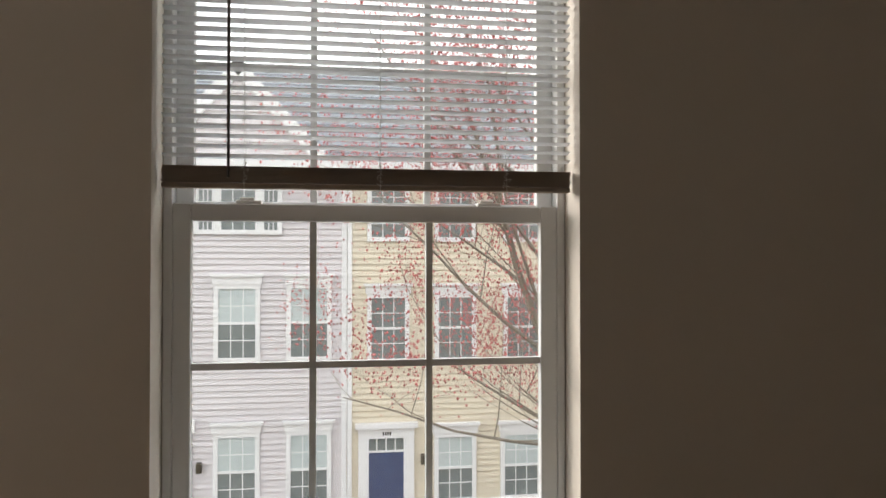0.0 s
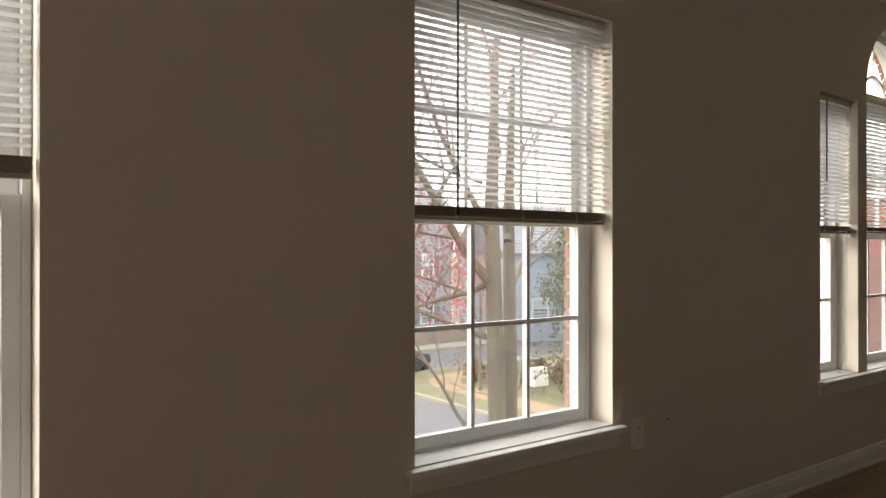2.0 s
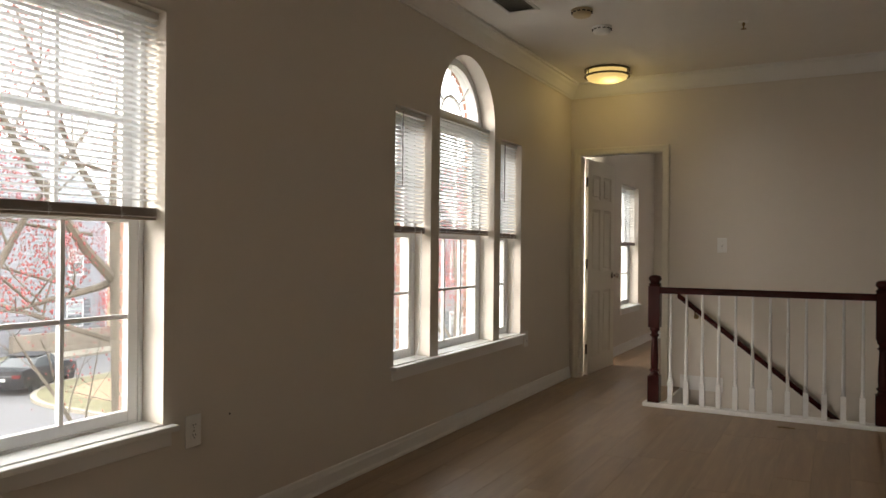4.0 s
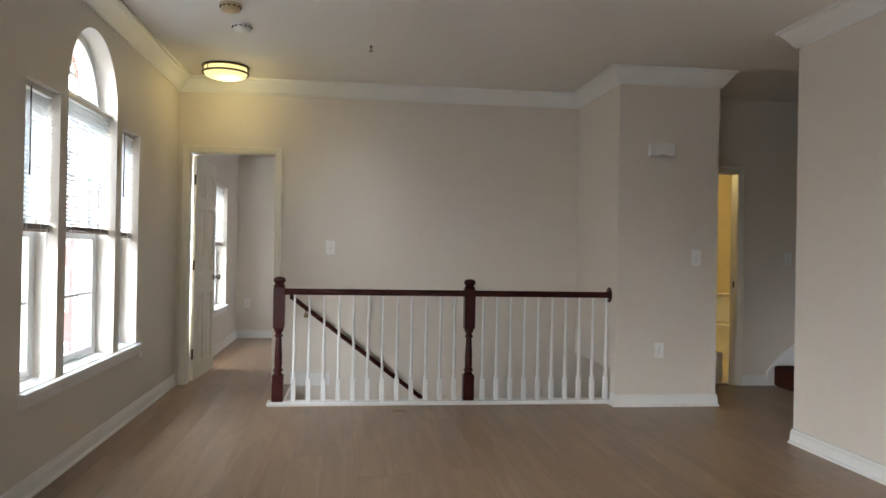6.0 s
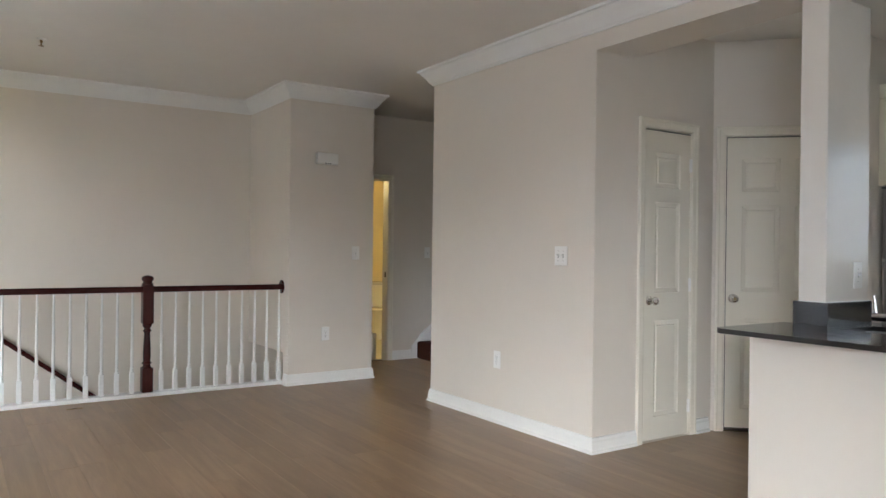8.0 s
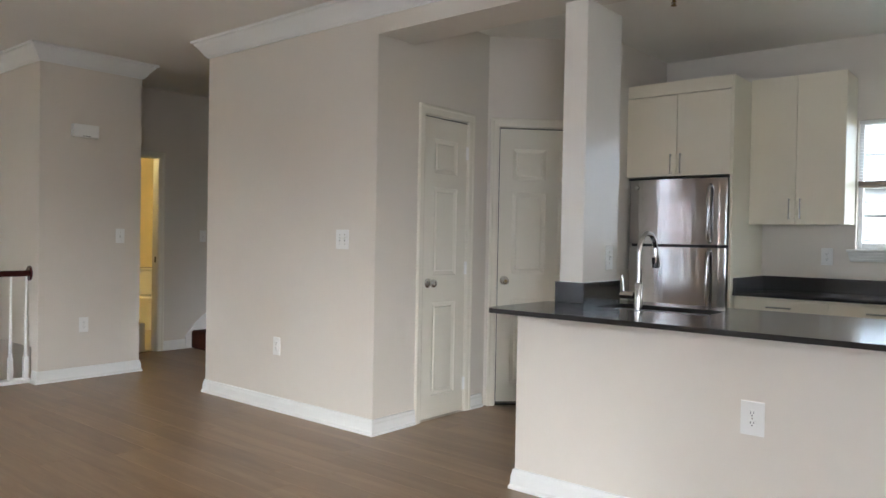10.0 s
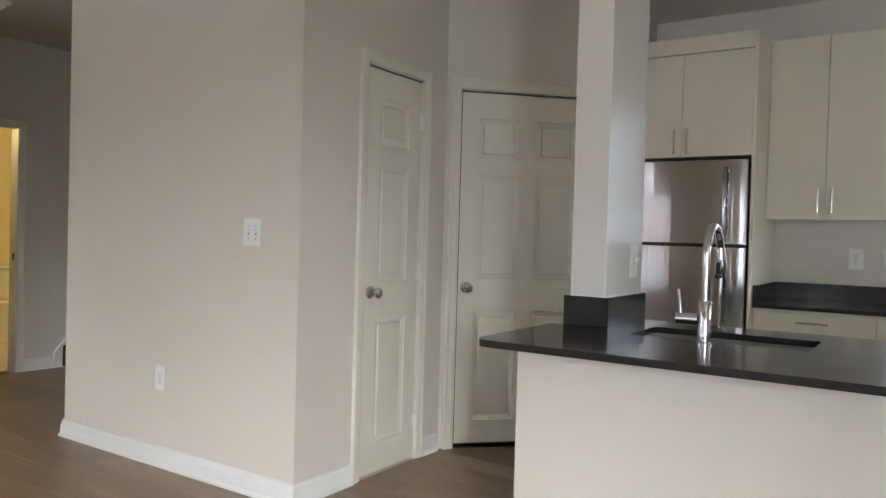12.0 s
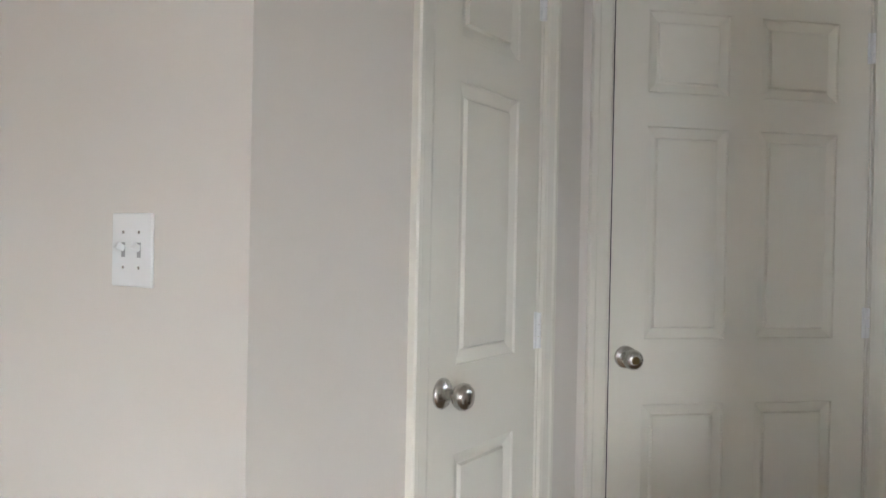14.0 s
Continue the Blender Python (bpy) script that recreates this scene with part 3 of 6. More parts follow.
bm = bmesh.new()
arc_band(bm, ARCH_R - 0.05, ARCH_R - 0.001, YS - 0.004, YS + 0.07)
part("window_frame", bm, VINYL, arch)
part("transom_bar", boxed(WB[0] + 0.001, WB[1] - 0.001, YS - 0.012, YS + 0.08, SPRING - 0.02, SPRING + 0.035, 0.004), VINYL, arch)
bm = bmesh.new()
arc_band(bm, 0.15, 0.166, YS + 0.02, YS + 0.04)
for a in (45, 90, 135):
    c, s = math.cos(radians(a)), math.sin(radians(a))
    tube(bm, [(ARCH_X + 0.16 * c, YS + 0.03, SPRING + 0.16 * s), (ARCH_X + (ARCH_R - 0.04) * c, YS + 0.03, SPRING + (ARCH_R - 0.04) * s)], 0.008, 6)
part("muntin", bm, VINYL, arch)
bm = bmesh.new()
c = [bm.verts.new((ARCH_X + (ARCH_R - 0.04) * math.cos(math.pi * i / 28), YS + 0.03, SPRING + 0.02 + (ARCH_R - 0.06) * math.sin(math.pi * i / 28))) for i in range(29)]
bm.faces.new(c)
g = part("pane", bm, GLASS, arch)
g.visible_shadow = False


# frame of the added west opening, out of view
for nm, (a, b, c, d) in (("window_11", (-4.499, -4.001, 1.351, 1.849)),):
    ww = tagged(new(nm), "added white window in the unseen west wall", "window", kind="structure")
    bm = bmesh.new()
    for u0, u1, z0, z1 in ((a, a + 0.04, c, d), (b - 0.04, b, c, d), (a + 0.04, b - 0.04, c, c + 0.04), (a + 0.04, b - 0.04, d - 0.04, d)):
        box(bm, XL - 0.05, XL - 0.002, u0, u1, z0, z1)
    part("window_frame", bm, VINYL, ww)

# ---------------------------------------------------------------- blinds
def blind(x0, x1, top, stack_top, stack_low, cords, wand_x, label, group, y=1.852, tilt=-11.0):
    b = thing("venetian_blind", ((x0 + x1) / 2, y, top), label, "blind", group)
    w = x1 - x0
    bm = boxed(-w / 2, w / 2, -0.0125, 0.0125, -0.0005, 0.0005)
    for v in bm.verts:
        v.co.z += 0.0016 * (1 - (v.co.y / 0.0125) ** 2)
    me = mesh_of("slat", bm, SLAT)
    part("headrail", boxed(-w / 2, w / 2, -0.016, 0.016, -0.026, 0.0, 0.002), TRIM, b)
    pitch = 0.0225
    z = -0.045
    while z > stack_top - top + 0.008:
        s = new("slat", me)
        s.parent = b
        s.matrix_basis = pose(0, 0, z, tilt + random.uniform(-1.5, 1.5), random.uniform(-0.12, 0.12), 0)
        z -= pitch
    n = int((stack_top - stack_low - 0.014) / 0.0027)
    bm = bmesh.new()
    for i in range(n):
        zz = stack_low - top + 0.014 + i * 0.0027
        dx, dy = random.uniform(-0.002, 0.002), random.uniform(-0.0015, 0.0015)
        box(bm, -w / 2 + dx, w / 2 + dx, -0.0125 + dy, 0.0125 + dy, zz, zz + 0.0016)
    # stack and bottom rail carry the backlit shade as colour
    part("stacked_slats", bm, STACK, b, "gathered white slats with backlit shade in their colour")
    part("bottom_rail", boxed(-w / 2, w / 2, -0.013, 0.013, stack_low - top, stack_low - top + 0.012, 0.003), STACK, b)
    for u in cords:
        x = -w / 2 + w * u
        bm = bmesh.new()
        for dy in (-0.0135, 0.0135):
            tube(bm, [(x, dy, -0.02), (x, dy, stack_low - top)], 0.0007, 4)
        part("ladder_cord", bm, CORD, b)
        bm = bmesh.new()
        for k in range(7):
            zz = stack_low - top + 0.008 + k * (stack_top - stack_low) / 7
            tube(bm, [(x + random.uniform(-0.008, 0.008), -0.0145, zz), (x + random.uniform(-0.012, 0.012), -0.019, zz + 0.006), (x + random.uniform(-0.008, 0.008), -0.0145, zz + 0.004)], 0.0012, 4)
        part("cord_loop", bm, CORD, b)
    if wand_x is not None:
        x = -w / 2 + w * wand_x
        part("tilt_wand", tube(bmesh.new(), [(x, -0.024, -0.02), (x, -0.024, stack_top - top - 0.03 if w > 0.5 else -0.45)], 0.0038, 6), WAND, b)
    return b


def lift_cord(b, x, low, floor_z):
    """Loose pull cords hanging from a raised blind and curling on the sill."""
    x0, y0, top = b.location
    z0, z1 = low - top, floor_z - top
    for dx, curl in ((0.0, 0.035), (0.006, 0.05)):
        pts = [(x - x0 + dx, -0.018, z0 + 0.02), (x - x0 + dx + 0.004, -0.016, (z0 + z1) / 2), (x - x0 + dx - 0.004, -0.018, z1 + 0.16)]
        for k in range(9):
            a = math.pi * 1.5 * k / 8
            pts.append((x - x0 + dx - curl * (1 - math.cos(a)), -0.016 - 0.012 * math.sin(a), z1 + 0.16 - (0.153 * min(1.0, k / 4.0))))
        part("lift_cord", tube(bmesh.new(), pts, 0.0016, 5), CORD, b, "loose white pull cord")


BL = "white slatted blind raised halfway in the window"
blind(W1[0] + 0.012, W1[1] - 0.01, HEAD - 0.004, 1.395, 1.342, (0.19, 0.515, 0.833), 0.155, BL, "window blinds")
blind(W2[0] + 0.02, W2[1] - 0.004, HEAD - 0.004, 1.325, 1.278, (0.19, 0.52, 0.83), 0.19, BL, "window blinds")
lift_cord(blind(WA[0] + 0.006, WA[1] - 0.006, H3 - 0.004, 1.315, 1.272, (0.3, 0.7), 0.3, BL + " beside the arch", "window blinds", tilt=-30.0), WA[1] - 0.06, 1.272, SILL + 0.006)
blind(WB[0] + 0.01, WB[1] - 0.01, SPRING - 0.022, 1.315, 1.278, (0.2, 0.8), None, BL + " under the arch", "window blinds", tilt=-16.0)
lift_cord(blind(WC[0] + 0.006, WC[1] - 0.006, H3 - 0.004, 1.305, 1.265, (0.3, 0.7), 0.35, BL + " beside the arch", "window blinds", tilt=-30.0), WC[1] - 0.06, 1.265, SILL + 0.006)
blind(BW2[0] + 0.006, BW2[1] - 0.006, 1.946, 1.28, 1.24, (0.2, 0.8), None, BL + " in the bedroom", "window blinds")
blind(BW1[0] + 0.006, BW1[1] - 0.006, 1.946, 1.28, 1.24, (0.2, 0.8), None, BL + " in the bedroom", "window blinds")

# ---------------------------------------------------------------- doors and casings
CASING = [(-0.004, 0.0), (-0.004, 0.010), (-0.014, 0.013), (-0.040, 0.015), (-0.046, 0.019), (-0.058, 0.019), (-0.062, 0.015), (-0.062, 0.0)]


def casing(name, m, u0, u1, top, label="cream door casing"):
    bm = sweep(bmesh.new(), [(u0, 0), (u0, top), (u1, top), (u1, 0)], CASING)
    for v in bm.verts:
        v.co = Vector((v.co.x, -v.co.z, v.co.y))
    bmesh.ops.recalc_face_normals(bm, faces=bm.faces[:])
    ob = structure(name, bm, DOORP, label, "door casing")
    ob.matrix_basis = m
    # jamb lining
    bm = bmesh.new()
    box(bm, u0 + 0.0006, u0 + 0.003, -0.002, 0.098, 0.0, top - 0.004)
    box(bm, u1 - 0.003, u1 - 0.0006, -0.002, 0.098, 0.0, top - 0.004)
    box(bm, u0 + 0.0006, u1 - 0.0006, -0.002, 0.098, top - 0.003, top - 0.0006)
    j = structure(name.replace("trim", "trim_jamb"), bm, DOORP, "cream door jamb", "door jamb")
    j.matrix_basis = m
    return ob


def knob(parent, x, z, y, keyed=False, side=-1):
    k = part("door_knob", lathe(bmesh.new(), [(0.032, 0.0), (0.032, 0.004), (0.028, 0.008), (0.013, 0.011), (0.011, 0.028), (0.014, 0.034), (0.024, 0.040), (0.028, 0.050), (0.0275, 0.058), (0.022, 0.066), (0.012, 0.069)], 24, "y"), NICKEL, parent, "satin nickel knob", True)
    k.matrix_basis = pose(x, y, z) @ Matrix.Diagonal((1, side, 1, 1))
    if keyed:
        part("key_cylinder", lathe(bmesh.new(), [(0.011, 0.069), (0.010, 0.072)], 14, "y"), BRASS, k)
    return k


def door(name, m, w, h, columns, knob_x, label, keyed=False, hinge_x=None, gap=0.012, y=0.004, both=False):
    """A panelled leaf: x across, the viewer on the side of -y, z up."""
    d = tagged(new(name), label, "door", kind="structure")
    d.matrix_basis = m
    rows = [(0.16, 0.79), (0.975, 1.57), (1.665, 1.895)]
    stile, mull = 0.105, 0.10
    pw = (w - 2 * stile - (columns - 1) * mull) / columns
    cols = [(stile + i * (pw + mull), stile + i * (pw + mull) + pw) for i in range(columns)]
    bm = boxed(0, w, y + 0.013, y + (0.022 if both else 0.026), gap, h)
    holes = [(a, b, p, q) for a, b in cols for p, q in rows]
    holed(bm, "x", 0, w, gap, h, y, y + 0.013, holes)
    if both:
        holed(bm, "x", 0, w, gap, h, y + 0.022, y + 0.035, holes)
    leaf = part("leaf", bm, DOORP, d)
    for a, b in cols:
        for p, q in rows:
            bm = bmesh.new()
            rings = []
            for k, dep in ((0.0, 0.0004), (0.003, 0.005), (0.026, 0.0125), (0.030, 0.0125), (0.034, 0.005)):
                rings.append([bm.verts.new(c) for c in ((a + k, y + dep, p + k), (b - k, y + dep, p + k), (b - k, y + dep, q - k), (a + k, y + dep, q - k))])
            for s, t in zip(rings, rings[1:]):
                for i in range(4):
                    j = (i + 1) % 4
                    bm.faces.new((s[i], s[j], t[j], t[i]))
            bm.faces.new(rings[-1])
            part("panel", bm, DOORP, d)
    if not both:
        # dark strips drawn as gap shadow on the latch side and over the top
        e = 0.0 if knob_x < w / 2 else w - 0.004
        part("seal", boxed(e, e + 0.004, y - 0.0012, y, gap, h - 0.004), BLACK, d, "dark strip drawn as door gap shadow")
        part("seal", boxed(0, w, y - 0.0012, y, h - 0.004, h), BLACK, d, "dark strip drawn as door gap shadow")
    knob(d, knob_x, 0.925, y, keyed)
    if both:
        knob(d, knob_x, 0.925, y + 0.035, False, 1)
    if hinge_x is not None:
        for z in (0.20, 1.02, 1.83):
            bm = bmesh.new()
            for k in range(3):
                lathe(bm, [(0.0065, z - 0.044 + k * 0.03), (0.0065, z - 0.016 + k * 0.03)], 10, "z", (hinge_x, y - 0.006, 0))
            box(bm, hinge_x - 0.014, hinge_x + 0.014, y - 0.003, y + 0.004, z - 0.045, z + 0.045)
            part("hinge", bm, PLATE, d)
    return d


M_FAR = pose(XF, DOOR1[1], 0, 0, 0, -90)
casing("trim_door_far", M_FAR, 0, DOOR1[1] - DOOR1[0], 2.05)
d = door("door_1", pose(XF + 0.135, DOOR1[1] - 0.035, 0, 0, 0, -3.5), 0.735, 2.035, 2, 0.672, "cream six-panel bedroom door standing open", both=True, y=0.0)
for z in (0.25, 1.05, 1.82):
    bm = bmesh.new()
    box(bm, -0.022, 0.01, 0.010, 0.014, z - 0.045, z + 0.045)
    lathe(bm, [(0.007, z - 0.045), (0.007, z + 0.045)], 8, "z", (-0.012, 0.006, 0))
    part("hinge", bm, BRONZE, d)

M_C1 = pose(XP0, C1[1], 0, 0, 0, -90)
casing("trim_door_closet", M_C1, 0, C1[1] - C1[0], 2.05)
door("door_2", M_C1 @ pose(0.0045, 0, 0), C1[1] - C1[0] - 0.009, 2.04, 1, 0.055, "narrow cream three-panel closet door", hinge_x=C1[1] - C1[0] - 0.006)
# solid near-black block stands in for the shade behind the closet door
structure("closet_back", boxed(XP0 + 0.1, XP0 + 0.7, -3.6, -2.9, -0.01, 2.2), DARK, "near-black block in place of the unlit closet space", "closet")

casing("trim_door_diagonal", DIAG, 0.085, 0.895, 2.055)
door("door_3", DIAG @ pose(0.089, 0, 0), 0.802, 2.045, 2, 0.052, "cream six-panel door with a keyed knob", keyed=True, hinge_x=0.806, gap=0.028)
# same shade block behind the diagonal door
ob = structure("closet_back_diagonal", boxed(0.1, 0.88, 0.1, 0.5, -0.01, 2.2), DARK, "near-black block in place of the unlit cupboard space", "closet")
ob.matrix_basis = DIAG
ob = structure("threshold", boxed(0.087, 0.893, 0.005, 0.06, -0.01, 0.006, 0.003), BRONZE, "dark metal threshold strip", "threshold")
ob.matrix_basis = DIAG

M_BATH = pose(HALLX, BATH[1], 0, 0, 0, -90)
casing("trim_door_bath", M_BATH, 0, BATH[1] - BATH[0], 2.0)
door("door_4", pose(HALLX + 0.135, BATH[1] - 0.03, 0, 0, 0, -28), 0.60, 1.985, 2, 0.54, "cream bathroom door standing open", both=True, y=0.0)
sp = thing("strike_plate", (HALLX + 0.05, BATH[0] + 0.003, 0.95), "dark metal strike plate on the bathroom door jamb", "strike plate")
part("plate", boxed(-0.014, 0.014, 0.0003, 0.002, -0.03, 0.03, 0.0006), BRONZE, sp)
part("latch_hole", boxed(-0.006, 0.006, 0.0021, 0.0026, -0.012, 0.012), DARK, sp)
wc = thing("toilet", (9.58, -4.2, 0), "white porcelain toilet against the bathroom wall", "toilet")


def oval(bm, rows, seg=24):
    """Stacked ovals of (centre x, half length, half width, height)."""
    rings = [[bm.verts.new((cx + a * math.cos(2 * math.pi * i / seg), b * math.sin(2 * math.pi * i / seg), z)) for i in range(seg)] for cx, a, b, z in rows]
    for p, q in zip(rings, rings[1:]):
        for i in range(seg):
            j = (i + 1) % seg
            bm.faces.new((p[i], p[j], q[j], q[i]))
    bm.faces.new(rings[0][::-1])
    bm.faces.new(rings[-1])
    return bm


part("bowl", oval(bmesh.new(), [(-0.38, 0.20, 0.11, 0.0), (-0.38, 0.19, 0.10, 0.10), (-0.40, 0.20, 0.12, 0.22), (-0.43, 0.25, 0.17, 0.34), (-0.44, 0.27, 0.185, 0.385)]), PORCELAIN, wc, smooth=True)
part("seat", oval(bmesh.new(), [(-0.44, 0.265, 0.185, 0.386), (-0.44, 0.275, 0.19, 0.395), (-0.44, 0.27, 0.187, 0.415), (-0.44, 0.25, 0.17, 0.42)]), PORCELAIN, wc, smooth=True)
part("tank", boxed(-0.20, 0.0, -0.23, 0.23, 0.386, 0.73, 0.02), PORCELAIN, wc)
part("tank_lid", boxed(-0.215, 0.005, -0.245, 0.245, 0.7305, 0.765, 0.012), PORCELAIN, wc)
part("flush_lever", boxed(-0.225, -0.20, 0.10, 0.19, 0.66, 0.675, 0.004), CHROME, wc, "chrome flush lever")


# ---------------------------------------------------------------- wall plates
def plate(name, m, w, h, label, category, kind):
    p = thing(name, (0, 0, 0), label, category, "wall plates")
    p.matrix_basis = m
    bm = boxed(-w / 2, w / 2, -0.006, -0.0005, -h / 2, h / 2, 0.0025)
    part("cover_plate", bm, PLATE, p)
    if kind == "outlet":
        for z in (0.0195, -0.0195):
            bm = lathe(bmesh.new(), [(0.0172, -0.0061), (0.0168, -0.0085)], 20, "y", (0, 0, z))
            r = part("receptacle", bm, PLATE, p)
            bm = bmesh.new()
            box(bm, -0.0075, -0.0050, -0.0092, -0.0086, z - 0.001, z + 0.008)
            box(bm, 0.0050, 0.0075, -0.0092, -0.0086, z + 0.0005, z + 0.0075)
            lathe(bm, [(0.0026, -0.0086), (0.0025, -0.0092)], 8, "y", (0, 0, z - 0.0075))
            part("slot", bm, DARK, r)
        part("screw", lathe(bmesh.new(), [(0.003, -0.0061), (0.0028, -0.0072)], 8, "y"), NICKEL, p)
    else:
        n = 2 if kind == "double" else 1
        for i in range(n):
            x = (i - (n - 1) / 2) * 0.046
            part("toggle_slot", boxed(x - 0.0052, x + 0.0052, -0.0066, -0.0061, -0.0125, 0.0125), TOGGLESLOT, p)
            bm = boxed(-0.0045, 0.0045, -0.016, 0.0, -0.0055, 0.0055, 0.0015)
            t = part("toggle", bm, PLATE, p)
            t.matrix_basis = pose(x, -0.006, 0.0015, -28, 0, 0)
            for z in (0.030, -0.030):
                part("screw", lathe(bmesh.new(), [(0.003, -0.0061), (0.0028, -0.0072)], 8, "y", (x, 0, z)), NICKEL, p)
    return p


OUT, SWI = "white duplex outlet on the beige wall", "white toggle switch on the beige wall"
plate("wall_outlet", pose(3.016, YW, 0.467), 0.078, 0.125, OUT + " under the window", "outlet", "outlet")
plate("wall_outlet", pose(6.455, YW, 0.466), 0.078, 0.125, OUT + " beside the triple window", "outlet", "outlet")
plate("light_switch", pose(XF, 0.466, 1.231, 0, 0, -90), 0.078, 0.125, SWI + " above the stair rail", "light switch", "single")
plate("light_switch", pose(XC, -2.492, 1.196, 0, 0, -90), 0.078, 0.125, SWI + " by the hall", "light switch", "single")
plate("wall_outlet", pose(XC, -2.19, 0.45, 0, 0, -90), 0.078, 0.125, OUT + " by the stair rail", "outlet", "outlet")
plate("light_switch", pose(3.768, YP, 1.209, 0, 0, 180), 0.118, 0.125, "white double toggle switch on the pier", "light switch", "double")
plate("wall_outlet", pose(4.425, YP, 0.453, 0, 0, 180), 0.078, 0.125, OUT + " on the pier", "outlet", "outlet")
plate("wall_outlet", pose(1.166, -2.412, 0.54, 0, 0, 180), 0.092, 0.135, "large white outlet on the peninsula wall", "outlet", "outlet")
plate("light_switch", pose(2.128, -3.045, 1.14, 0, 0, -90), 0.078, 0.13, "cream toggle switch on the counter post", "light switch", "single")
plate("wall_outlet", pose(1.53, YK, 1.146, 0, 0, 180), 0.078, 0.125, OUT + " over the kitchen counter", "outlet", "outlet")
plate("wall_outlet", pose(11.05, 1.657, 0.47, 0, 0, -90), 0.078, 0.125, OUT + " in the bedroom", "outlet", "outlet")
plate("light_switch", pose(HALLX, -3.86, 1.2, 0, 0, -90), 0.078, 0.125, SWI + " in the dark hall", "light switch", "single")
h = thing("nail_hole", (3.212, YW, 0.495), "small dark nail hole in the wall", "nail hole")
part("hole", lathe(bmesh.new(), [(0.005, -0.001), (0.004, -0.0002)], 10, "y"), DARK, h)

al = thing("door_chime", (XC, -2.175, 2.06), "white plastic door chime box on the wall", "door chime", rz=-90)
part("cover", boxed(-0.105, 0.105, -0.055, -0.0005, -0.052, 0.052, 0.006), PLATE, al)
for i in range(3):
    part("slot", boxed(-0.028 + i * 0.022, -0.014 + i * 0.022, -0.0556, -0.0551, -0.049, -0.042), DARK, al)


# ---------------------------------------------------------------- stair railing
RX = 6.646
rail = thing("stair_railing", (RX, 0, 0), "dark mahogany stair railing with white balusters", "railing")
part("base_strip", boxed(-0.056, 0.052, YC0 + 0.001, 0.905, 0.0, 0.032, 0.006), BALUST, rail, "white painted base strip")


def newel(y):
    n = part("newel_post", boxed(-0.043, 0.043, -0.043, 0.043, 0.032, 0.235, 0.004), MAHOG, rail, "turned dark mahogany newel")
    n.location = (0, y, 0)
    bm = lathe(bmesh.new(), [(0.040, 0.235), (0.032, 0.245), (0.027, 0.258), (0.038, 0.268), (0.038, 0.276), (0.027, 0.286), (0.030, 0.32), (0.029, 0.40), (0.024, 0.49), (0.022, 0.525), (0.033, 0.535), (0.033, 0.543), (0.023, 0.553), (0.026, 0.565), (0.037, 0.578), (0.037, 0.590), (0.030, 0.60)], 20)
    part("turning", bm, MAHOG, n, smooth=True)
    part("upper_block", boxed(-0.043, 0.043, -0.043, 0.043, 0.598, 0.915, 0.005), MAHOG, n)
    bm = lathe(bmesh.new(), [(0.040, 0.915), (0.046, 0.922), (0.046, 0.930), (0.034, 0.938), (0.036, 0.948), (0.046, 0.956), (0.048, 0.968), (0.044, 0.982), (0.030, 0.992), (0.008, 0.997)], 20)
    part("finial", bm, MAHOG, n, smooth=True)


newel(0.826)
newel(-0.666)
RAILP = [(-0.030, 0.858), (0.030, 0.858), (0.032, 0.872), (0.029, 0.890), (0.018, 0.905), (-0.018, 0.905), (-0.029, 0.890), (-0.032, 0.872)]


def rail_run(y0, y1):
    bm = bmesh.new()
    a = [bm.verts.new((x, y0, z)) for x, z in RAILP]
    b = [bm.verts.new((x, y1, z)) for x, z in RAILP]
    for i in range(len(a)):
        j = (i + 1) % len(a)
        bm.faces.new((a[i], a[j], b[j], b[i]))
    bm.faces.new(a[::-1])
    bm.faces.new(b)
    part("handrail", bm, MAHOG, rail)


rail_run(0.783, -0.623)
rail_run(-0.709, YC0 + 0.014)
part("rosette", lathe(bmesh.new(), [(0.062, YC0 + 0.001), (0.062, YC0 + 0.008), (0.050, YC0 + 0.014)], 20, "y", (0, 0, 0.882)), MAHOG, rail)
bm = bmesh.new()
box(bm, -0.0175, 0.0175, -0.0175, 0.0175, 0.030, 0.205, 0.002)
lathe(bm, [(0.0155, 0.205), (0.011, 0.232), (0.0135, 0.240), (0.0135, 0.246), (0.0105, 0.254), (0.0125, 0.30), (0.0115, 0.45), (0.009, 0.70), (0.0082, 0.860)], 10)
BME = mesh_of("baluster", bm, BALUST)
ys = [0.708 - 0.1144 * i for i in range(12)] + [-0.780 - 0.1137 * i for i in range(10)]
for y in ys:
    o = new("baluster", BME)
    o.parent = rail
    o.location = (0, y, 0)

hr = thing("wall_handrail", (XF - 0.075, 0.81, 0.80), "dark mahogany handrail sloping down the stairwell wall", "handrail")
bm = bmesh.new()
prof = [(-0.026, -0.022), (0.026, -0.022), (0.028, 0.0), (0.018, 0.024), (-0.018, 0.024), (-0.028, 0.0)]
rows = [[bm.verts.new((x, y, z + zz)) for x, z in prof] for y, zz in ((0.0, 0.0), (-3.0, -2.31))]
for i in range(6):
    j = (i + 1) % 6
    bm.faces.new((rows[0][i], rows[0][j], rows[1][j], rows[1][i]))
bm.faces.new(rows[0][::-1])
bm.faces.new(rows[1])
part("rail", bm, MAHOG, hr)
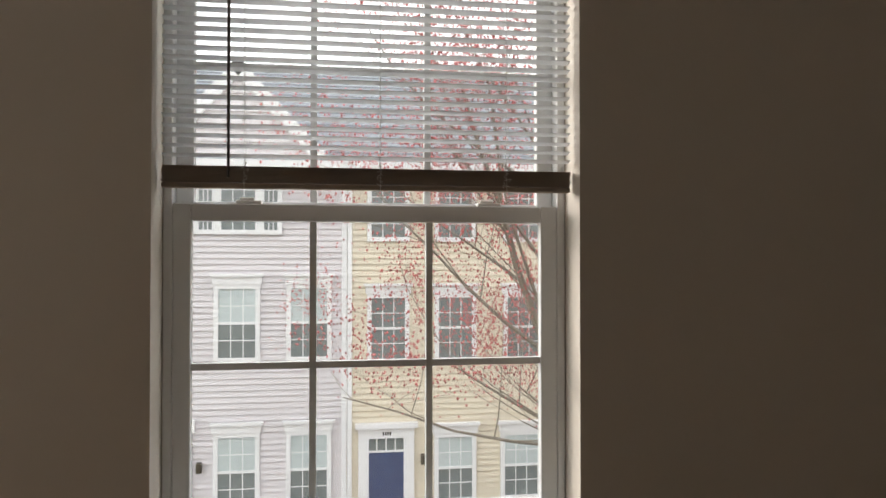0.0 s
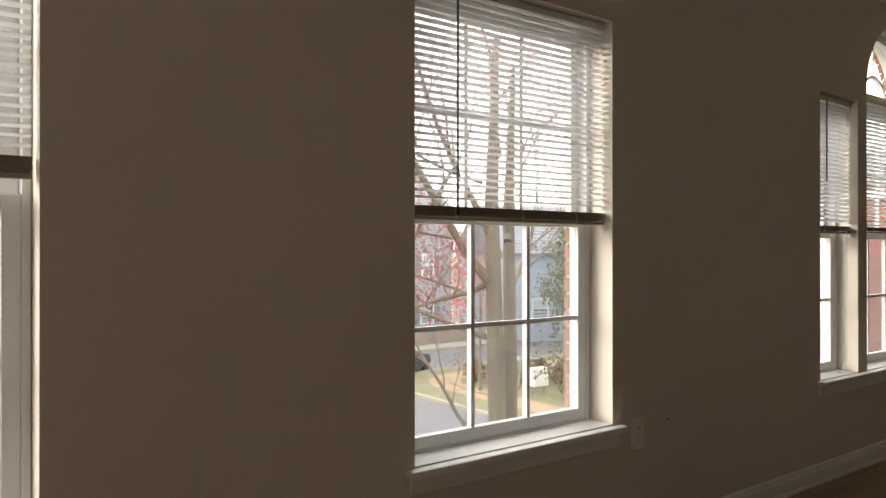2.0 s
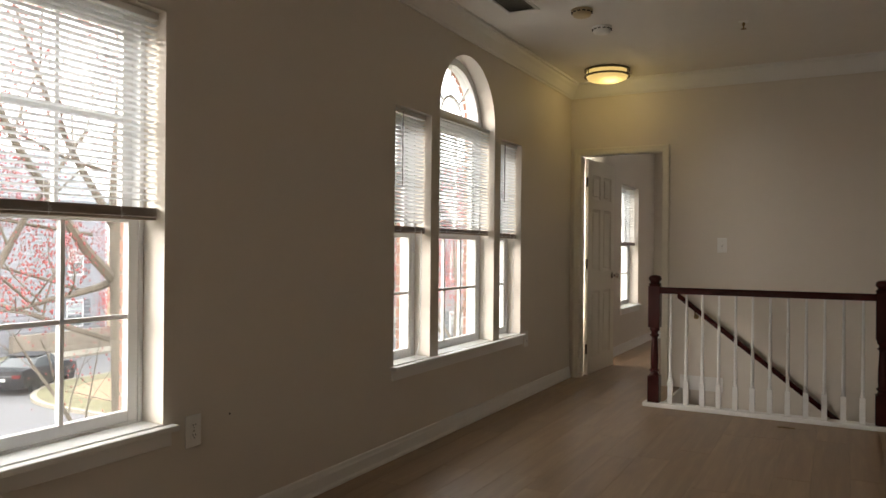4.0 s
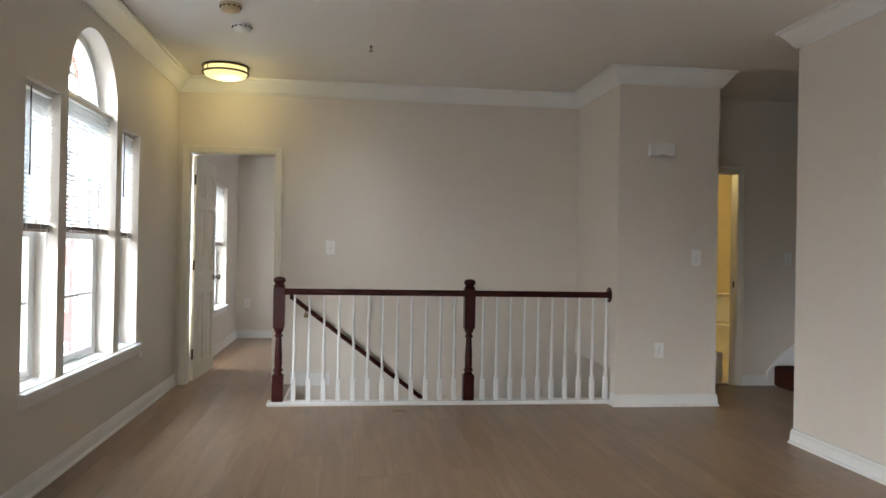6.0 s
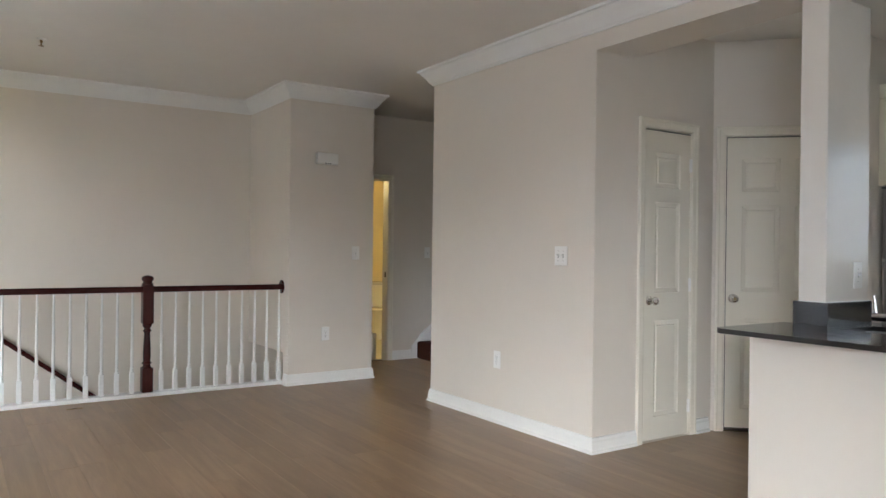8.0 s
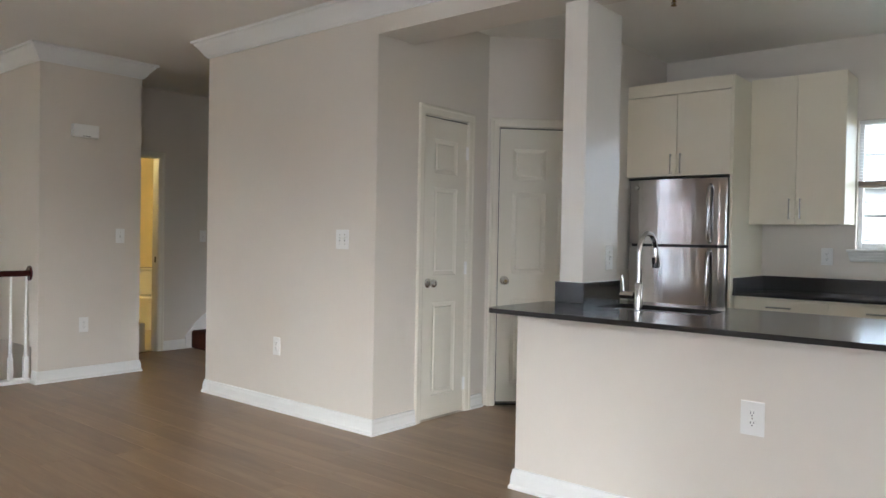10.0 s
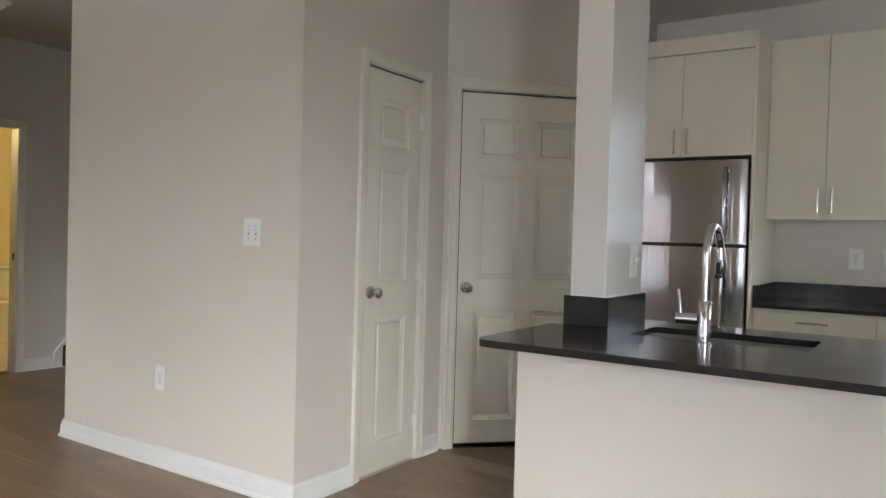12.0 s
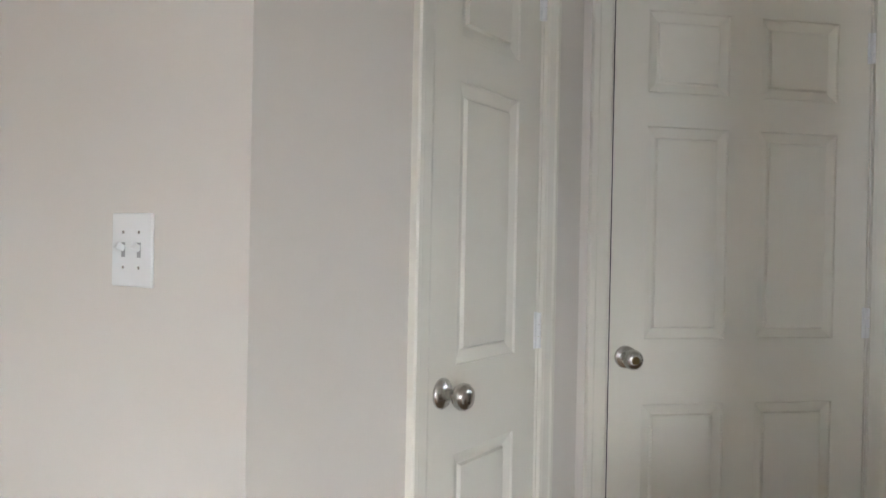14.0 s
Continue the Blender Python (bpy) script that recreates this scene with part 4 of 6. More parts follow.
for k in (0.14, 1.2):
    bm = bmesh.new()
    z = -k * 0.77 - 0.03
    tube(bm, [(0, -k, z + 0.01), (0.01, -k, z - 0.03), (0.055, -k, z - 0.045), (0.072, -k, z - 0.045)], 0.006, 8)
    lathe(bm, [(0.022, 0.068), (0.022, 0.0745)], 12, "x", (0, -k, z - 0.045))
    part("bracket", bm, BRASS, hr)

# stairs down and the closed stairwell
st = tagged(new("stairs_down"), "wooden stairs going down in the stairwell", "stairs", kind="structure")
for i in range(13):
    y1 = VY1 - 0.25 * i
    z = -0.19 * (i + 1)
    part("tread", boxed(VX0 + 0.001, XF - 0.001, y1 - 0.275, y1 - 0.0, z - 0.03, z, 0.004), mat("stair_tread", (0.16, 0.10, 0.07), 0.5, vary=0.1) if i == 0 else st.children[0].data.materials[0], st)
    part("riser", boxed(VX0 + 0.001, XF - 0.001, y1 - 0.02, y1 - 0.0005, z, z + 0.159 if i else -0.002), TRIM, st)
bm = bmesh.new()
box(bm, 6.60, VX0, -3.3, VY1 + 0.1, -2.9, -0.3)
box(bm, VX0, XF + 0.12, -3.42, -3.3, -2.9, -0.3)
box(bm, XF, XF + 0.12, -3.3, YC0, -2.9, 0.285)
box(bm, VX0, XF, VY1 + 0.001, VY1 + 0.1, -2.9, -0.3)
box(bm, 6.60, XF + 0.12, -3.42, VY1 + 0.1, -3.0, -2.9)
structure("wall_stairwell_below", bm, WALL, "beige walls of the lower stairwell", "wall")
structure("wall_stairwell_lining", boxed(6.702, VX0 - 0.0005, YC0, VY1, -0.3, -0.001), TRIM, "white stairwell edge lining", "trim")
structure("trim_stair_skirt", boxed(XF - 0.012, XF - 0.0005, 0.45, 0.80, -0.01, 0.11), TRIM, "white stair skirt board", "trim")

# stairs up in the hall
up = tagged(new("stairs_up"), "red-brown carpeted stairs going up in the dark hall", "stairs", kind="structure")
for i in range(9):
    y0 = -3.72 - 0.26 * i
    part("step", boxed(XP1 + 0.6, HALLX - 0.022, -6.19, y0, 0.19 * i, 0.19 * (i + 1), 0.02), CARPET, up, "carpeted step")
bm = bmesh.new()
pts = [(-3.66, 0.0), (-3.66, 0.13), (-3.78, 0.27), (-6.19, 2.03), (-6.19, 0.0)]
a = [bm.verts.new((HALLX - 0.0005, y, z)) for y, z in pts]
b = [bm.verts.new((HALLX - 0.02, y, z)) for y, z in pts]
bm.faces.new(a)
bm.faces.new(b[::-1])
for i in range(5):
    j = (i + 1) % 5
    bm.faces.new((a[i], b[i], b[j], a[j]))
bmesh.ops.recalc_face_normals(bm, faces=bm.faces[:])
part("skirt_board", bm, TRIM, up, "white stair skirt board")

# ---------------------------------------------------------------- ceiling fixtures
lamp = thing("ceiling_light", (7.08, 1.335, HC), "round flush ceiling light with a glowing shade and bronze rings", "ceiling light")
part("pan", lathe(bmesh.new(), [(0.185, 0.0), (0.185, -0.012), (0.150, -0.014)], 40), BRONZE, lamp)
sh = part("shade", lathe(bmesh.new(), [(0.170, -0.012), (0.172, -0.060), (0.160, -0.082), (0.120, -0.098), (0.060, -0.106), (0.006, -0.108)], 40), SHADE, lamp, "glowing cream glass shade", True)
for z in (-0.008, -0.056):
    bm = bmesh.new()
    ring = [(0.176, z - 0.008), (0.190, z - 0.008), (0.190, z + 0.006), (0.176, z + 0.006)]
    lathe(bm, ring + [ring[0]], 40, caps=False)
    part("ring", bm, BRONZE, lamp)
for k in range(3):
    a = radians(20 + 120 * k)
    part("strut", boxed(0.184 * math.cos(a) - 0.004, 0.184 * math.cos(a) + 0.004, 0.184 * math.sin(a) - 0.004, 0.184 * math.sin(a) + 0.004, -0.06, -0.006), BRONZE, lamp)


def detector(x, y, material, label):
    d = thing("smoke_detector", (x, y, HC), label, "smoke detector", "ceiling detectors")
    part("base", lathe(bmesh.new(), [(0.068, -0.0005), (0.068, -0.010), (0.062, -0.013)], 28), material, d)
    part("cover", lathe(bmesh.new(), [(0.058, -0.010), (0.060, -0.026), (0.054, -0.040), (0.035, -0.047), (0.004, -0.048)], 28), material, d, smooth=True)
    bm = bmesh.new()
    for k in range(12):
        a = 2 * math.pi * k / 12
        c, s = math.cos(a), math.sin(a)
        box(bm, 0.0595 * c - 0.008, 0.0595 * c + 0.008, 0.0595 * s - 0.008, 0.0595 * s + 0.008, -0.022, -0.017)
    part("vent_slots", bm, DARK, d)


detector(5.488, 1.048, YELLOWED, "yellowed round smoke detector on the ceiling")
detector(5.897, 1.037, PLATE, "white round smoke detector on the ceiling")


def sprinkler(x, y, z):
    s = thing("fire_sprinkler", (x, y, z), "small metal fire sprinkler head on the ceiling", "sprinkler", "fire sprinklers")
    part("escutcheon", lathe(bmesh.new(), [(0.034, -0.0005), (0.030, -0.006), (0.014, -0.010)], 20), PLATE, s)
    part("body", lathe(bmesh.new(), [(0.009, -0.008), (0.009, -0.026), (0.005, -0.03), (0.005, -0.048)], 12), BRASS, s)
    part("deflector", lathe(bmesh.new(), [(0.004, -0.046), (0.018, -0.050), (0.018, -0.052), (0.003, -0.053)], 16), BRASS, s)
    bm = bmesh.new()
    for k in (-1, 1):
        tube(bm, [(0.008 * k, 0, -0.022), (0.014 * k, 0, -0.034), (0.005 * k, 0, -0.048)], 0.0022, 6)
    part("frame_arm", bm, BRASS, s)


sprinkler(6.194, 0.166, HC)
sprinkler(2.07, -3.71, 2.715)

v = thing("ceiling_vent", (5.15, 1.385, HC), "white metal ceiling air vent with angled louvres", "air vent")
part("backing", boxed(-0.16, 0.16, -0.085, 0.085, -0.003, -0.0005), DUCT, v)
bm = bmesh.new()
for a in ((-0.185, 0.185, -0.11, -0.085), (-0.185, 0.185, 0.085, 0.11), (-0.185, -0.16, -0.085, 0.085), (0.16, 0.185, -0.085, 0.085)):
    box(bm, *a, -0.010, -0.0005, 0.002)
part("frame", bm, TRIM, v)
for k in range(9):
    s = part("slat", boxed(-0.16, 0.16, -0.010, 0.010, -0.0008, 0.0008), TRIM, v)
    s.matrix_basis = pose(0, -0.075 + 0.0187 * k, -0.011, 40, 0, 0)

fp = thing("floor_plate", (6.395, -0.10, 0.0005), "small brass floor plate in the planks", "floor plate", rz=2)
part("plate", boxed(-0.016, 0.016, -0.055, 0.055, 0, 0.004, 0.0015), BRASS, fp)
part("slot", boxed(-0.006, 0.006, -0.02, 0.02, 0.0041, 0.0046), DARK, fp)

# ---------------------------------------------------------------- kitchen
structure("wall_peninsula", boxed(XL, 2.288, -2.53, -2.412, -0.01, 0.882), WALL, "beige half wall under the counter", "wall")
structure("wall_peninsula_end", boxed(2.17, 2.288, -2.76, -2.53, -0.01, 0.882), WALL, "beige end of the half wall", "wall")
pc = thing("base_cabinet", (0.2, -2.84, 0), "cream base cabinets under the sink counter", "cabinet")
part("body", boxed(-1.85, 1.92, -0.30, 0.305, 0.0, 0.66), CAB, pc)

CT = 0.905
SX = (1.455, 2.0, -2.945, -2.65)
bm = bmesh.new()
holed(bm, "x", XL, 2.33, -3.15, -2.185, CT - 0.022, CT, [SX, (2.127, 2.33, -3.15, -2.752), (2.27, 2.33, -2.245, -2.185)])
for vv in bm.verts:
    vv.co = Vector((vv.co.x, vv.co.z, vv.co.y))
arc = [(2.27 + 0.06 * math.sin(a), -2.245 + 0.06 * math.cos(a)) for a in [math.pi / 2 * i / 10 for i in range(11)]]
lo = [bm.verts.new((x, y, CT - 0.022)) for x, y in [(2.27, -2.245)] + arc]
hi = [bm.verts.new((x, y, CT)) for x, y in [(2.27, -2.245)] + arc]
bm.faces.new(hi)
bm.faces.new(lo[::-1])
for i in range(1, 11):
    bm.faces.new((lo[i], lo[i + 1], hi[i + 1], hi[i]))
bmesh.ops.remove_doubles(bm, verts=bm.verts[:], dist=0.0005)
bmesh.ops.recalc_face_normals(bm, faces=bm.faces[:])
ct = thing("worktop", (0, 0, 0), "dark grey quartz peninsula worktop with a rounded corner", "worktop")
part("slab", bm, QUARTZ, ct)
part("support_strip", boxed(XL, 2.165, -2.60, -2.56, CT - 0.0335, CT - 0.0225), TRIM, ct, "thin pale packing strip")
us = thing("post_upstand", (2.128, -2.762, CT), "dark quartz upstand round the foot of the post", "upstand")
part("front_slab", boxed(-0.021, 0.150, 0.0005, 0.021, 0.0005, 0.108, 0.0015), QUARTZ, us)
part("side_slab", boxed(-0.021, -0.0005, -0.388, 0.0, 0.0005, 0.108, 0.0015), QUARTZ, us)
part("caulk", boxed(-0.004, 0.136, 0.0005, 0.006, 0.108, 0.111), TRIM, us, "white caulk line")
part("caulk", boxed(-0.006, -0.0005, -0.388, 0.006, 0.108, 0.111), TRIM, us, "white caulk line")

sk = thing("sink", (0, 0, CT - 0.023), "undermount stainless steel kitchen sink", "sink")
bm = bmesh.new()
x0, x1, y0, y1 = SX[0] - 0.006, SX[1] + 0.006, SX[2] - 0.006, SX[3] + 0.006
t = 0.004
box(bm, x0, x1, y0, y1, -0.20, -0.196)
box(bm, x0, x0 + t, y0, y1, -0.196, 0)
box(bm, x1 - t, x1, y0, y1, -0.196, 0)
box(bm, x0 + t, x1 - t, y0, y0 + t, -0.196, 0)
box(bm, x0 + t, x1 - t, y1 - t, y1, -0.196, 0)
part("basin", bm, SINKSTEEL, sk)
part("drain", lathe(bmesh.new(), [(0.045, -0.1958), (0.043, -0.193), (0.02, -0.194)], 20, "z", (1.73, -2.8, 0)), CHROME, sk)

fa = thing("faucet", (1.742, -2.592, CT), "polished chrome gooseneck pull-down kitchen faucet", "faucet")
part("base", lathe(bmesh.new(), [(0.0275, 0.0), (0.0275, 0.005), (0.0205, 0.009), (0.0205, 0.128), (0.0175, 0.133), (0.0135, 0.135)], 28), CHROME, fa, smooth=True)
pts = [(0, 0, 0.125), (0, 0, 0.275)]
for k in range(1, 13):
    a = math.pi * k / 12 * 0.93
    pts.append((0.0, -0.09 * (1 - math.cos(a)), 0.275 + 0.09 * math.sin(a)))
part("spout", tube(bmesh.new(), pts, 0.0125, 16), CHROME, fa, smooth=True)
e = Vector(pts[-1])
part("spray_head", tube(bmesh.new(), [e + Vector((0, 0, 0.004)), e + Vector((0.0, -0.003, -0.02)), e + Vector((0, -0.008, -0.085)), e + Vector((0, -0.009, -0.095))], [0.014, 0.0165, 0.0205, 0.017], 16), CHROME, fa, smooth=True)
part("spray_button", boxed(e.x - 0.008, e.x + 0.008, e.y + 0.011, e.y + 0.021, e.z - 0.075, e.z - 0.045, 0.003), BLACK, fa)
bm = tube(bmesh.new(), [(0.02, 0, 0.075), (0.085, 0.004, 0.075)], 0.019, 16)
h = part("handle_hub", bm, CHROME, fa, smooth=True)
part("lever", tube(bmesh.new(), [(0.072, 0.004, 0.085), (0.076, 0.006, 0.13), (0.080, 0.010, 0.165)], [0.007, 0.006, 0.005], 10), CHROME, h, smooth=True)

# refrigerator
fr = thing("refrigerator", (2.388, -4.575, 0.0), "stainless steel top-freezer refrigerator with black sides", "refrigerator")
part("body", boxed(-0.362, 0.362, -0.69, -0.062, 0.02, 1.685, 0.006), BLACK, fr, "black cabinet sides")


def steel_door(name, z0, z1):
    bm = bmesh.new()
    n = 14
    f = []
    for i in range(n + 1):
        x = -0.366 + 0.732 * i / n
        y = -0.006 - 0.010 * (2 * i / n - 1) ** 2 - (0.012 if i in (0, n) else 0)
        f.append((x, y))
    top = [bm.verts.new((x, y, z1)) for x, y in f] + [bm.verts.new((0.366, -0.06, z1)), bm.verts.new((-0.366, -0.06, z1))]
    low = [bm.verts.new((x, y, z0)) for x, y in f] + [bm.verts.new((0.366, -0.06, z0)), bm.verts.new((-0.366, -0.06, z0))]
    k = len(top)
    bm.faces.new(top)
    bm.faces.new(low[::-1])
    for i in range(k):
        j = (i + 1) % k
        bm.faces.new((low[i], low[j], top[j], top[i]))
    bmesh.ops.recalc_face_normals(bm, faces=bm.faces[:])
    return part(name, bm, STEEL, fr, "brushed stainless door", True)


FZ = steel_door("freezer_door", 1.215, 1.69)
FD = steel_door("fresh_door", 0.10, 1.195)
part("top_trim", boxed(-0.366, 0.366, -0.062, -0.004, 1.6905, 1.700, 0.002), BLACK, fr)
part("toe_grille", boxed(-0.355, 0.355, -0.08, -0.03, 0.02, 0.095), BLACK, fr)
for dd, z0, z1 in ((FZ, 1.235, 1.64), (FD, 0.62, 1.18)):
    bm = tube(bmesh.new(), [(-0.255, -0.01, z0), (-0.255, 0.030, z0 + 0.025), (-0.255, 0.040, z0 + 0.08), (-0.255, 0.040, z1 - 0.08), (-0.255, 0.030, z1 - 0.025), (-0.255, -0.01, z1)], [0.012, 0.013, 0.013, 0.013, 0.013, 0.012], 12)
    part("handle", bm, STEEL, dd, "stainless bar handle", True)
part("badge", lathe(bmesh.new(), [(0.015, -0.008), (0.014, -0.004)], 18, "y", (0.30, 0, 1.635)), CHROME, FZ)
part("lock_dot", lathe(bmesh.new(), [(0.005, -0.008), (0.004, -0.003)], 10, "y", (0.315, 0, 0.82)), DARK, FD)

pan = thing("tall_panel", (1.994, YK, 0), "tall cream panel beside the refrigerator", "cabinet panel")
part("board", boxed(-0.009, 0.009, 0.0, 0.705, 0.0, 2.402, 0.001), CAB, pan)


def bar_pull(parent, x, y, z, length, upright=True):
    bm = bmesh.new()
    h = length / 2
    if upright:
        box(bm, x - 0.005, x + 0.005, y + 0.022, y + 0.032, z - h, z + h, 0.002)
        for s in (-1, 1):
            box(bm, x - 0.004, x + 0.004, y, y + 0.024, z + s * (h - 0.008) - 0.005, z + s * (h - 0.008) + 0.005)
    else:
        box(bm, x - h, x + h, y + 0.022, y + 0.032, z - 0.005, z + 0.005, 0.002)
        for s in (-1, 1):
            box(bm, x + s * (h - 0.008) - 0.005, x + s * (h - 0.008) + 0.005, y, y + 0.024, z - 0.004, z + 0.004)
    return part("handle", bm, CHROME, parent, "chrome bar handle")


fc = thing("wall_cabinet", (2.39, -4.585, 1.715), "cream two-door cabinet over the refrigerator", "cabinet", "kitchen wall cabinets")
part("body", boxed(-0.386, 0.386, -0.70, -0.02, 0, 0.592), CAB, fc)
part("filler", boxed(-0.386, 0.386, -0.20, 0.0, 0.594, 0.687, 0.001), CAB, fc)
for s, a, b in ((1, 0.002, 0.386), (-1, -0.386, -0.002)):
    d = part("cabinet_door", boxed(a, b, -0.0195, 0.0, -0.004, 0.588, 0.0015), CAB, fc)
    bar_pull(d, s * 0.036, 0.0, 0.085, 0.145)

uc = thing("wall_cabinet", (1.672, -4.955, 1.37), "cream tall two-door wall cabinet", "cabinet", "kitchen wall cabinets")
part("body", boxed(-0.312, 0.312, YK + 4.955, -0.02, 0.006, 1.045), CAB, uc)
for s, a, b in ((1, 0.0015, 0.312), (-1, -0.312, -0.0015)):
    d = part("cabinet_door", boxed(a, b, -0.0195, 0.0, 0.0, 1.05, 0.0015), CAB, uc)
    bar_pull(d, s * 0.036, 0.0, 0.11, 0.145)

C2 = 0.888
w2 = thing("worktop", (0, 0, 0), "dark quartz worktop along the kitchen wall", "worktop")
part("slab", boxed(XL, 1.984, YK, -4.63, C2 - 0.022, C2, 0.002), QUARTZ, w2)
part("backsplash", boxed(XL, 1.964, YK + 0.0005, YK + 0.02, C2, C2 + 0.10, 0.0015), QUARTZ, w2)
part("side_splash", boxed(1.9645, 1.9845, YK + 0.0005, -4.64, C2, C2 + 0.10, 0.0015), QUARTZ, w2)
x = 1.982
for i in range(5):
    u = thing("base_cabinet", (x, -4.66, 0), "cream base cabinet with a drawer", "cabinet", "kitchen base cabinets")
    wdt = 0.60
    part("body", boxed(-wdt, 0, -0.60, -0.02, 0.10, 0.865), CAB, u)
    part("plinth", boxed(-wdt, 0, -0.60, -0.07, 0, 0.10), BLACK, u)
    d = part("drawer_front", boxed(-wdt + 0.002, -0.002, -0.0195, 0, 0.70, 0.848, 0.0015), CAB, u)
    bar_pull(d, -wdt / 2, 0, 0.80, 0.16, False)
    d = part("cabinet_door", boxed(-wdt + 0.002, -0.002, -0.0195, 0, 0.11, 0.696, 0.0015), CAB, u)
    bar_pull(d, -0.05, 0, 0.60, 0.145)
    x -= wdt

# kitchen window
kw = tagged(new("window_9"), "white kitchen window with a half-lowered blind", "window", kind="structure")
bm = bmesh.new()
yk0, yk1 = YK - 0.12, YK - 0.06
fw = 0.03
box(bm, KW[0] + 0.001, KW[0] + fw, yk0, yk1, KW[2], KW[3], 0.003)
box(bm, KW[1] - fw, KW[1] - 0.001, yk0, yk1, KW[2], KW[3], 0.003)
box(bm, KW[0] + fw, KW[1] - fw, yk0, yk1, KW[3] - fw, KW[3] - 0.001, 0.003)
box(bm, KW[0] + fw, KW[1] - fw, yk0, yk1, KW[2], KW[2] + 0.05, 0.003)
box(bm, KW[0] + fw, KW[1] - fw, yk0 - 0.01, yk1 - 0.01, 1.64, 1.68, 0.003)
part("window_frame", bm, VINYL, kw)
bm = bmesh.new()
for xx in (0.84, 1.09):
    box(bm, xx - 0.008, xx + 0.008, yk0 + 0.02, yk0 + 0.04, KW[2] + 0.05, KW[3] - fw)
for zz in (1.44, 1.88):
    box(bm, KW[0] + fw, KW[1] - fw, yk0 + 0.021, yk0 + 0.039, zz - 0.008, zz + 0.008)
part("muntin", bm, VINYL, kw)
g = part("pane", boxed(KW[0] + fw, KW[1] - fw, yk0 + 0.028, yk0 + 0.032, KW[2] + 0.05, KW[3] - fw), GLASS, kw)
g.visible_shadow = False
ks = tagged(new("window_sill_5"), "white moulded kitchen window sill", "window sill", kind="structure")
part("stool", boxed(KW[0] - 0.05, KW[1] + 0.05, YK + 0.0005, YK + 0.045, KW[2] - 0.02, KW[2] + 0.002, 0.004), TRIM, ks)
for i in range(3):
    part("moulding", boxed(KW[0] - 0.04 + 0.004 * i, KW[1] + 0.04 - 0.004 * i, YK + 0.0005, YK + 0.03 - 0.007 * i, KW[2] - 0.042 - 0.021 * i, KW[2] - 0.0205 - 0.021 * i, 0.003), TRIM, ks)
structure("window_stool_6", boxed(KW[0] + 0.001, KW[1] - 0.001, yk1 + 0.001, YK + 0.0004, KW[2] + 0.0005, KW[2] + 0.004), TRIM, "white painted sill inside the opening", "window sill")
blind(KW[0] + 0.006, KW[1] - 0.004, KW[3] - 0.002, 1.69, 1.645, (0.2, 0.8), 0.78, "white slatted blind half raised in the kitchen window", "window blinds", y=YK - 0.03)

# bedroom end window
bw = tagged(new("window_10"), "white bedroom end window", "window", kind="structure")
bm = bmesh.new()
for a in ((0.481, 0.52, 0.515, 1.949), (1.21, 1.249, 0.515, 1.949), (0.52, 1.21, 1.91, 1.949), (0.52, 1.21, 0.515, 0.555), (0.52, 1.21, 1.25, 1.29)):
    box(bm, 11.10, 11.15, a[0], a[1], a[2], a[3], 0.003)
part("window_frame", bm, VINYL, bw)
g = part("pane", boxed(11.122, 11.126, 0.52, 1.21, 0.555, 1.91), GLASS, bw)
g.visible_shadow = False
part("sill", boxed(11.0, 11.049, 0.45, 1.28, 0.493, 0.514, 0.004), TRIM, bw)

# ---------------------------------------------------------------- outdoors: ground
GZ = -4.9
structure("ground", boxed(-400, 500, 2.3, 900, GZ - 0.3, GZ), GRASS, "dormant lawn reaching to the distance", "ground")
structure("ground_back", boxed(-400, 500, -900, 2.3, GZ - 0.3, GZ - 0.001), GRASS, "lawn behind the building", "ground")


def outline_slab(name, pts, z0, z1, material, label, category):
    bm = bmesh.new()
    a = [bm.verts.new((x, y, z1)) for x, y in pts]
    b = [bm.verts.new((x, y, z0)) for x, y in pts]
    bm.faces.new(a)
    for i in range(len(pts)):
        j = (i + 1) % len(pts)
        bm.faces.new((b[i], b[j], a[j], a[i]))
    bmesh.ops.recalc_face_normals(bm, faces=bm.faces[:])
    return structure(name, bm, material, label, category)


def island_outline(grow):
    cx, cy, r = 22.6, 25.2, 4.6 + grow
    arcs = [(cx + r * math.cos(radians(a)), cy + r * math.sin(radians(a))) for a in range(180, 89, -6)]
    return [(60, 8.6 - grow), (cx - r, 8.6 - grow)] + arcs + [(60, cy + r)]


structure("road", boxed(-60, 90, 8.4, 35.9, GZ, GZ + 0.006), ASPHALT, "grey asphalt parking road", "road")
outline_slab("kerb_island", island_outline(0.0), GZ, GZ + 0.14, CONCRETE, "pale concrete kerb round the corner lawn", "kerb")
outline_slab("lawn_island", island_outline(-0.22), GZ + 0.1, GZ + 0.150, GRASS, "dormant grass on the corner island", "lawn")
outline_slab("pavement_island", island_outline(-1.5), GZ + 0.1, GZ + 0.155, MULCH, "tan footpath round the corner", "pavement")
outline_slab("lawn_inner", island_outline(-2.9), GZ + 0.1, GZ + 0.162, GRASS, "dormant grass inside the footpath", "lawn")
structure("kerb_far", boxed(-60, 90, 35.9, 36.15, GZ, GZ + 0.14), CONCRETE, "pale concrete kerb", "kerb")
structure("pavement_far", boxed(-60, 90, 36.15, 37.8, GZ, GZ + 0.12), CONCRETE, "concrete pavement", "pavement")
structure("kerb_near", boxed(-60, 16.0, 8.2, 8.4, GZ, GZ + 0.14), CONCRETE, "pale concrete kerb", "kerb")
structure("kerb_front", boxed(-20, 12, 11.6, 11.8, GZ, GZ + 0.14), CONCRETE, "pale concrete kerb", "kerb")
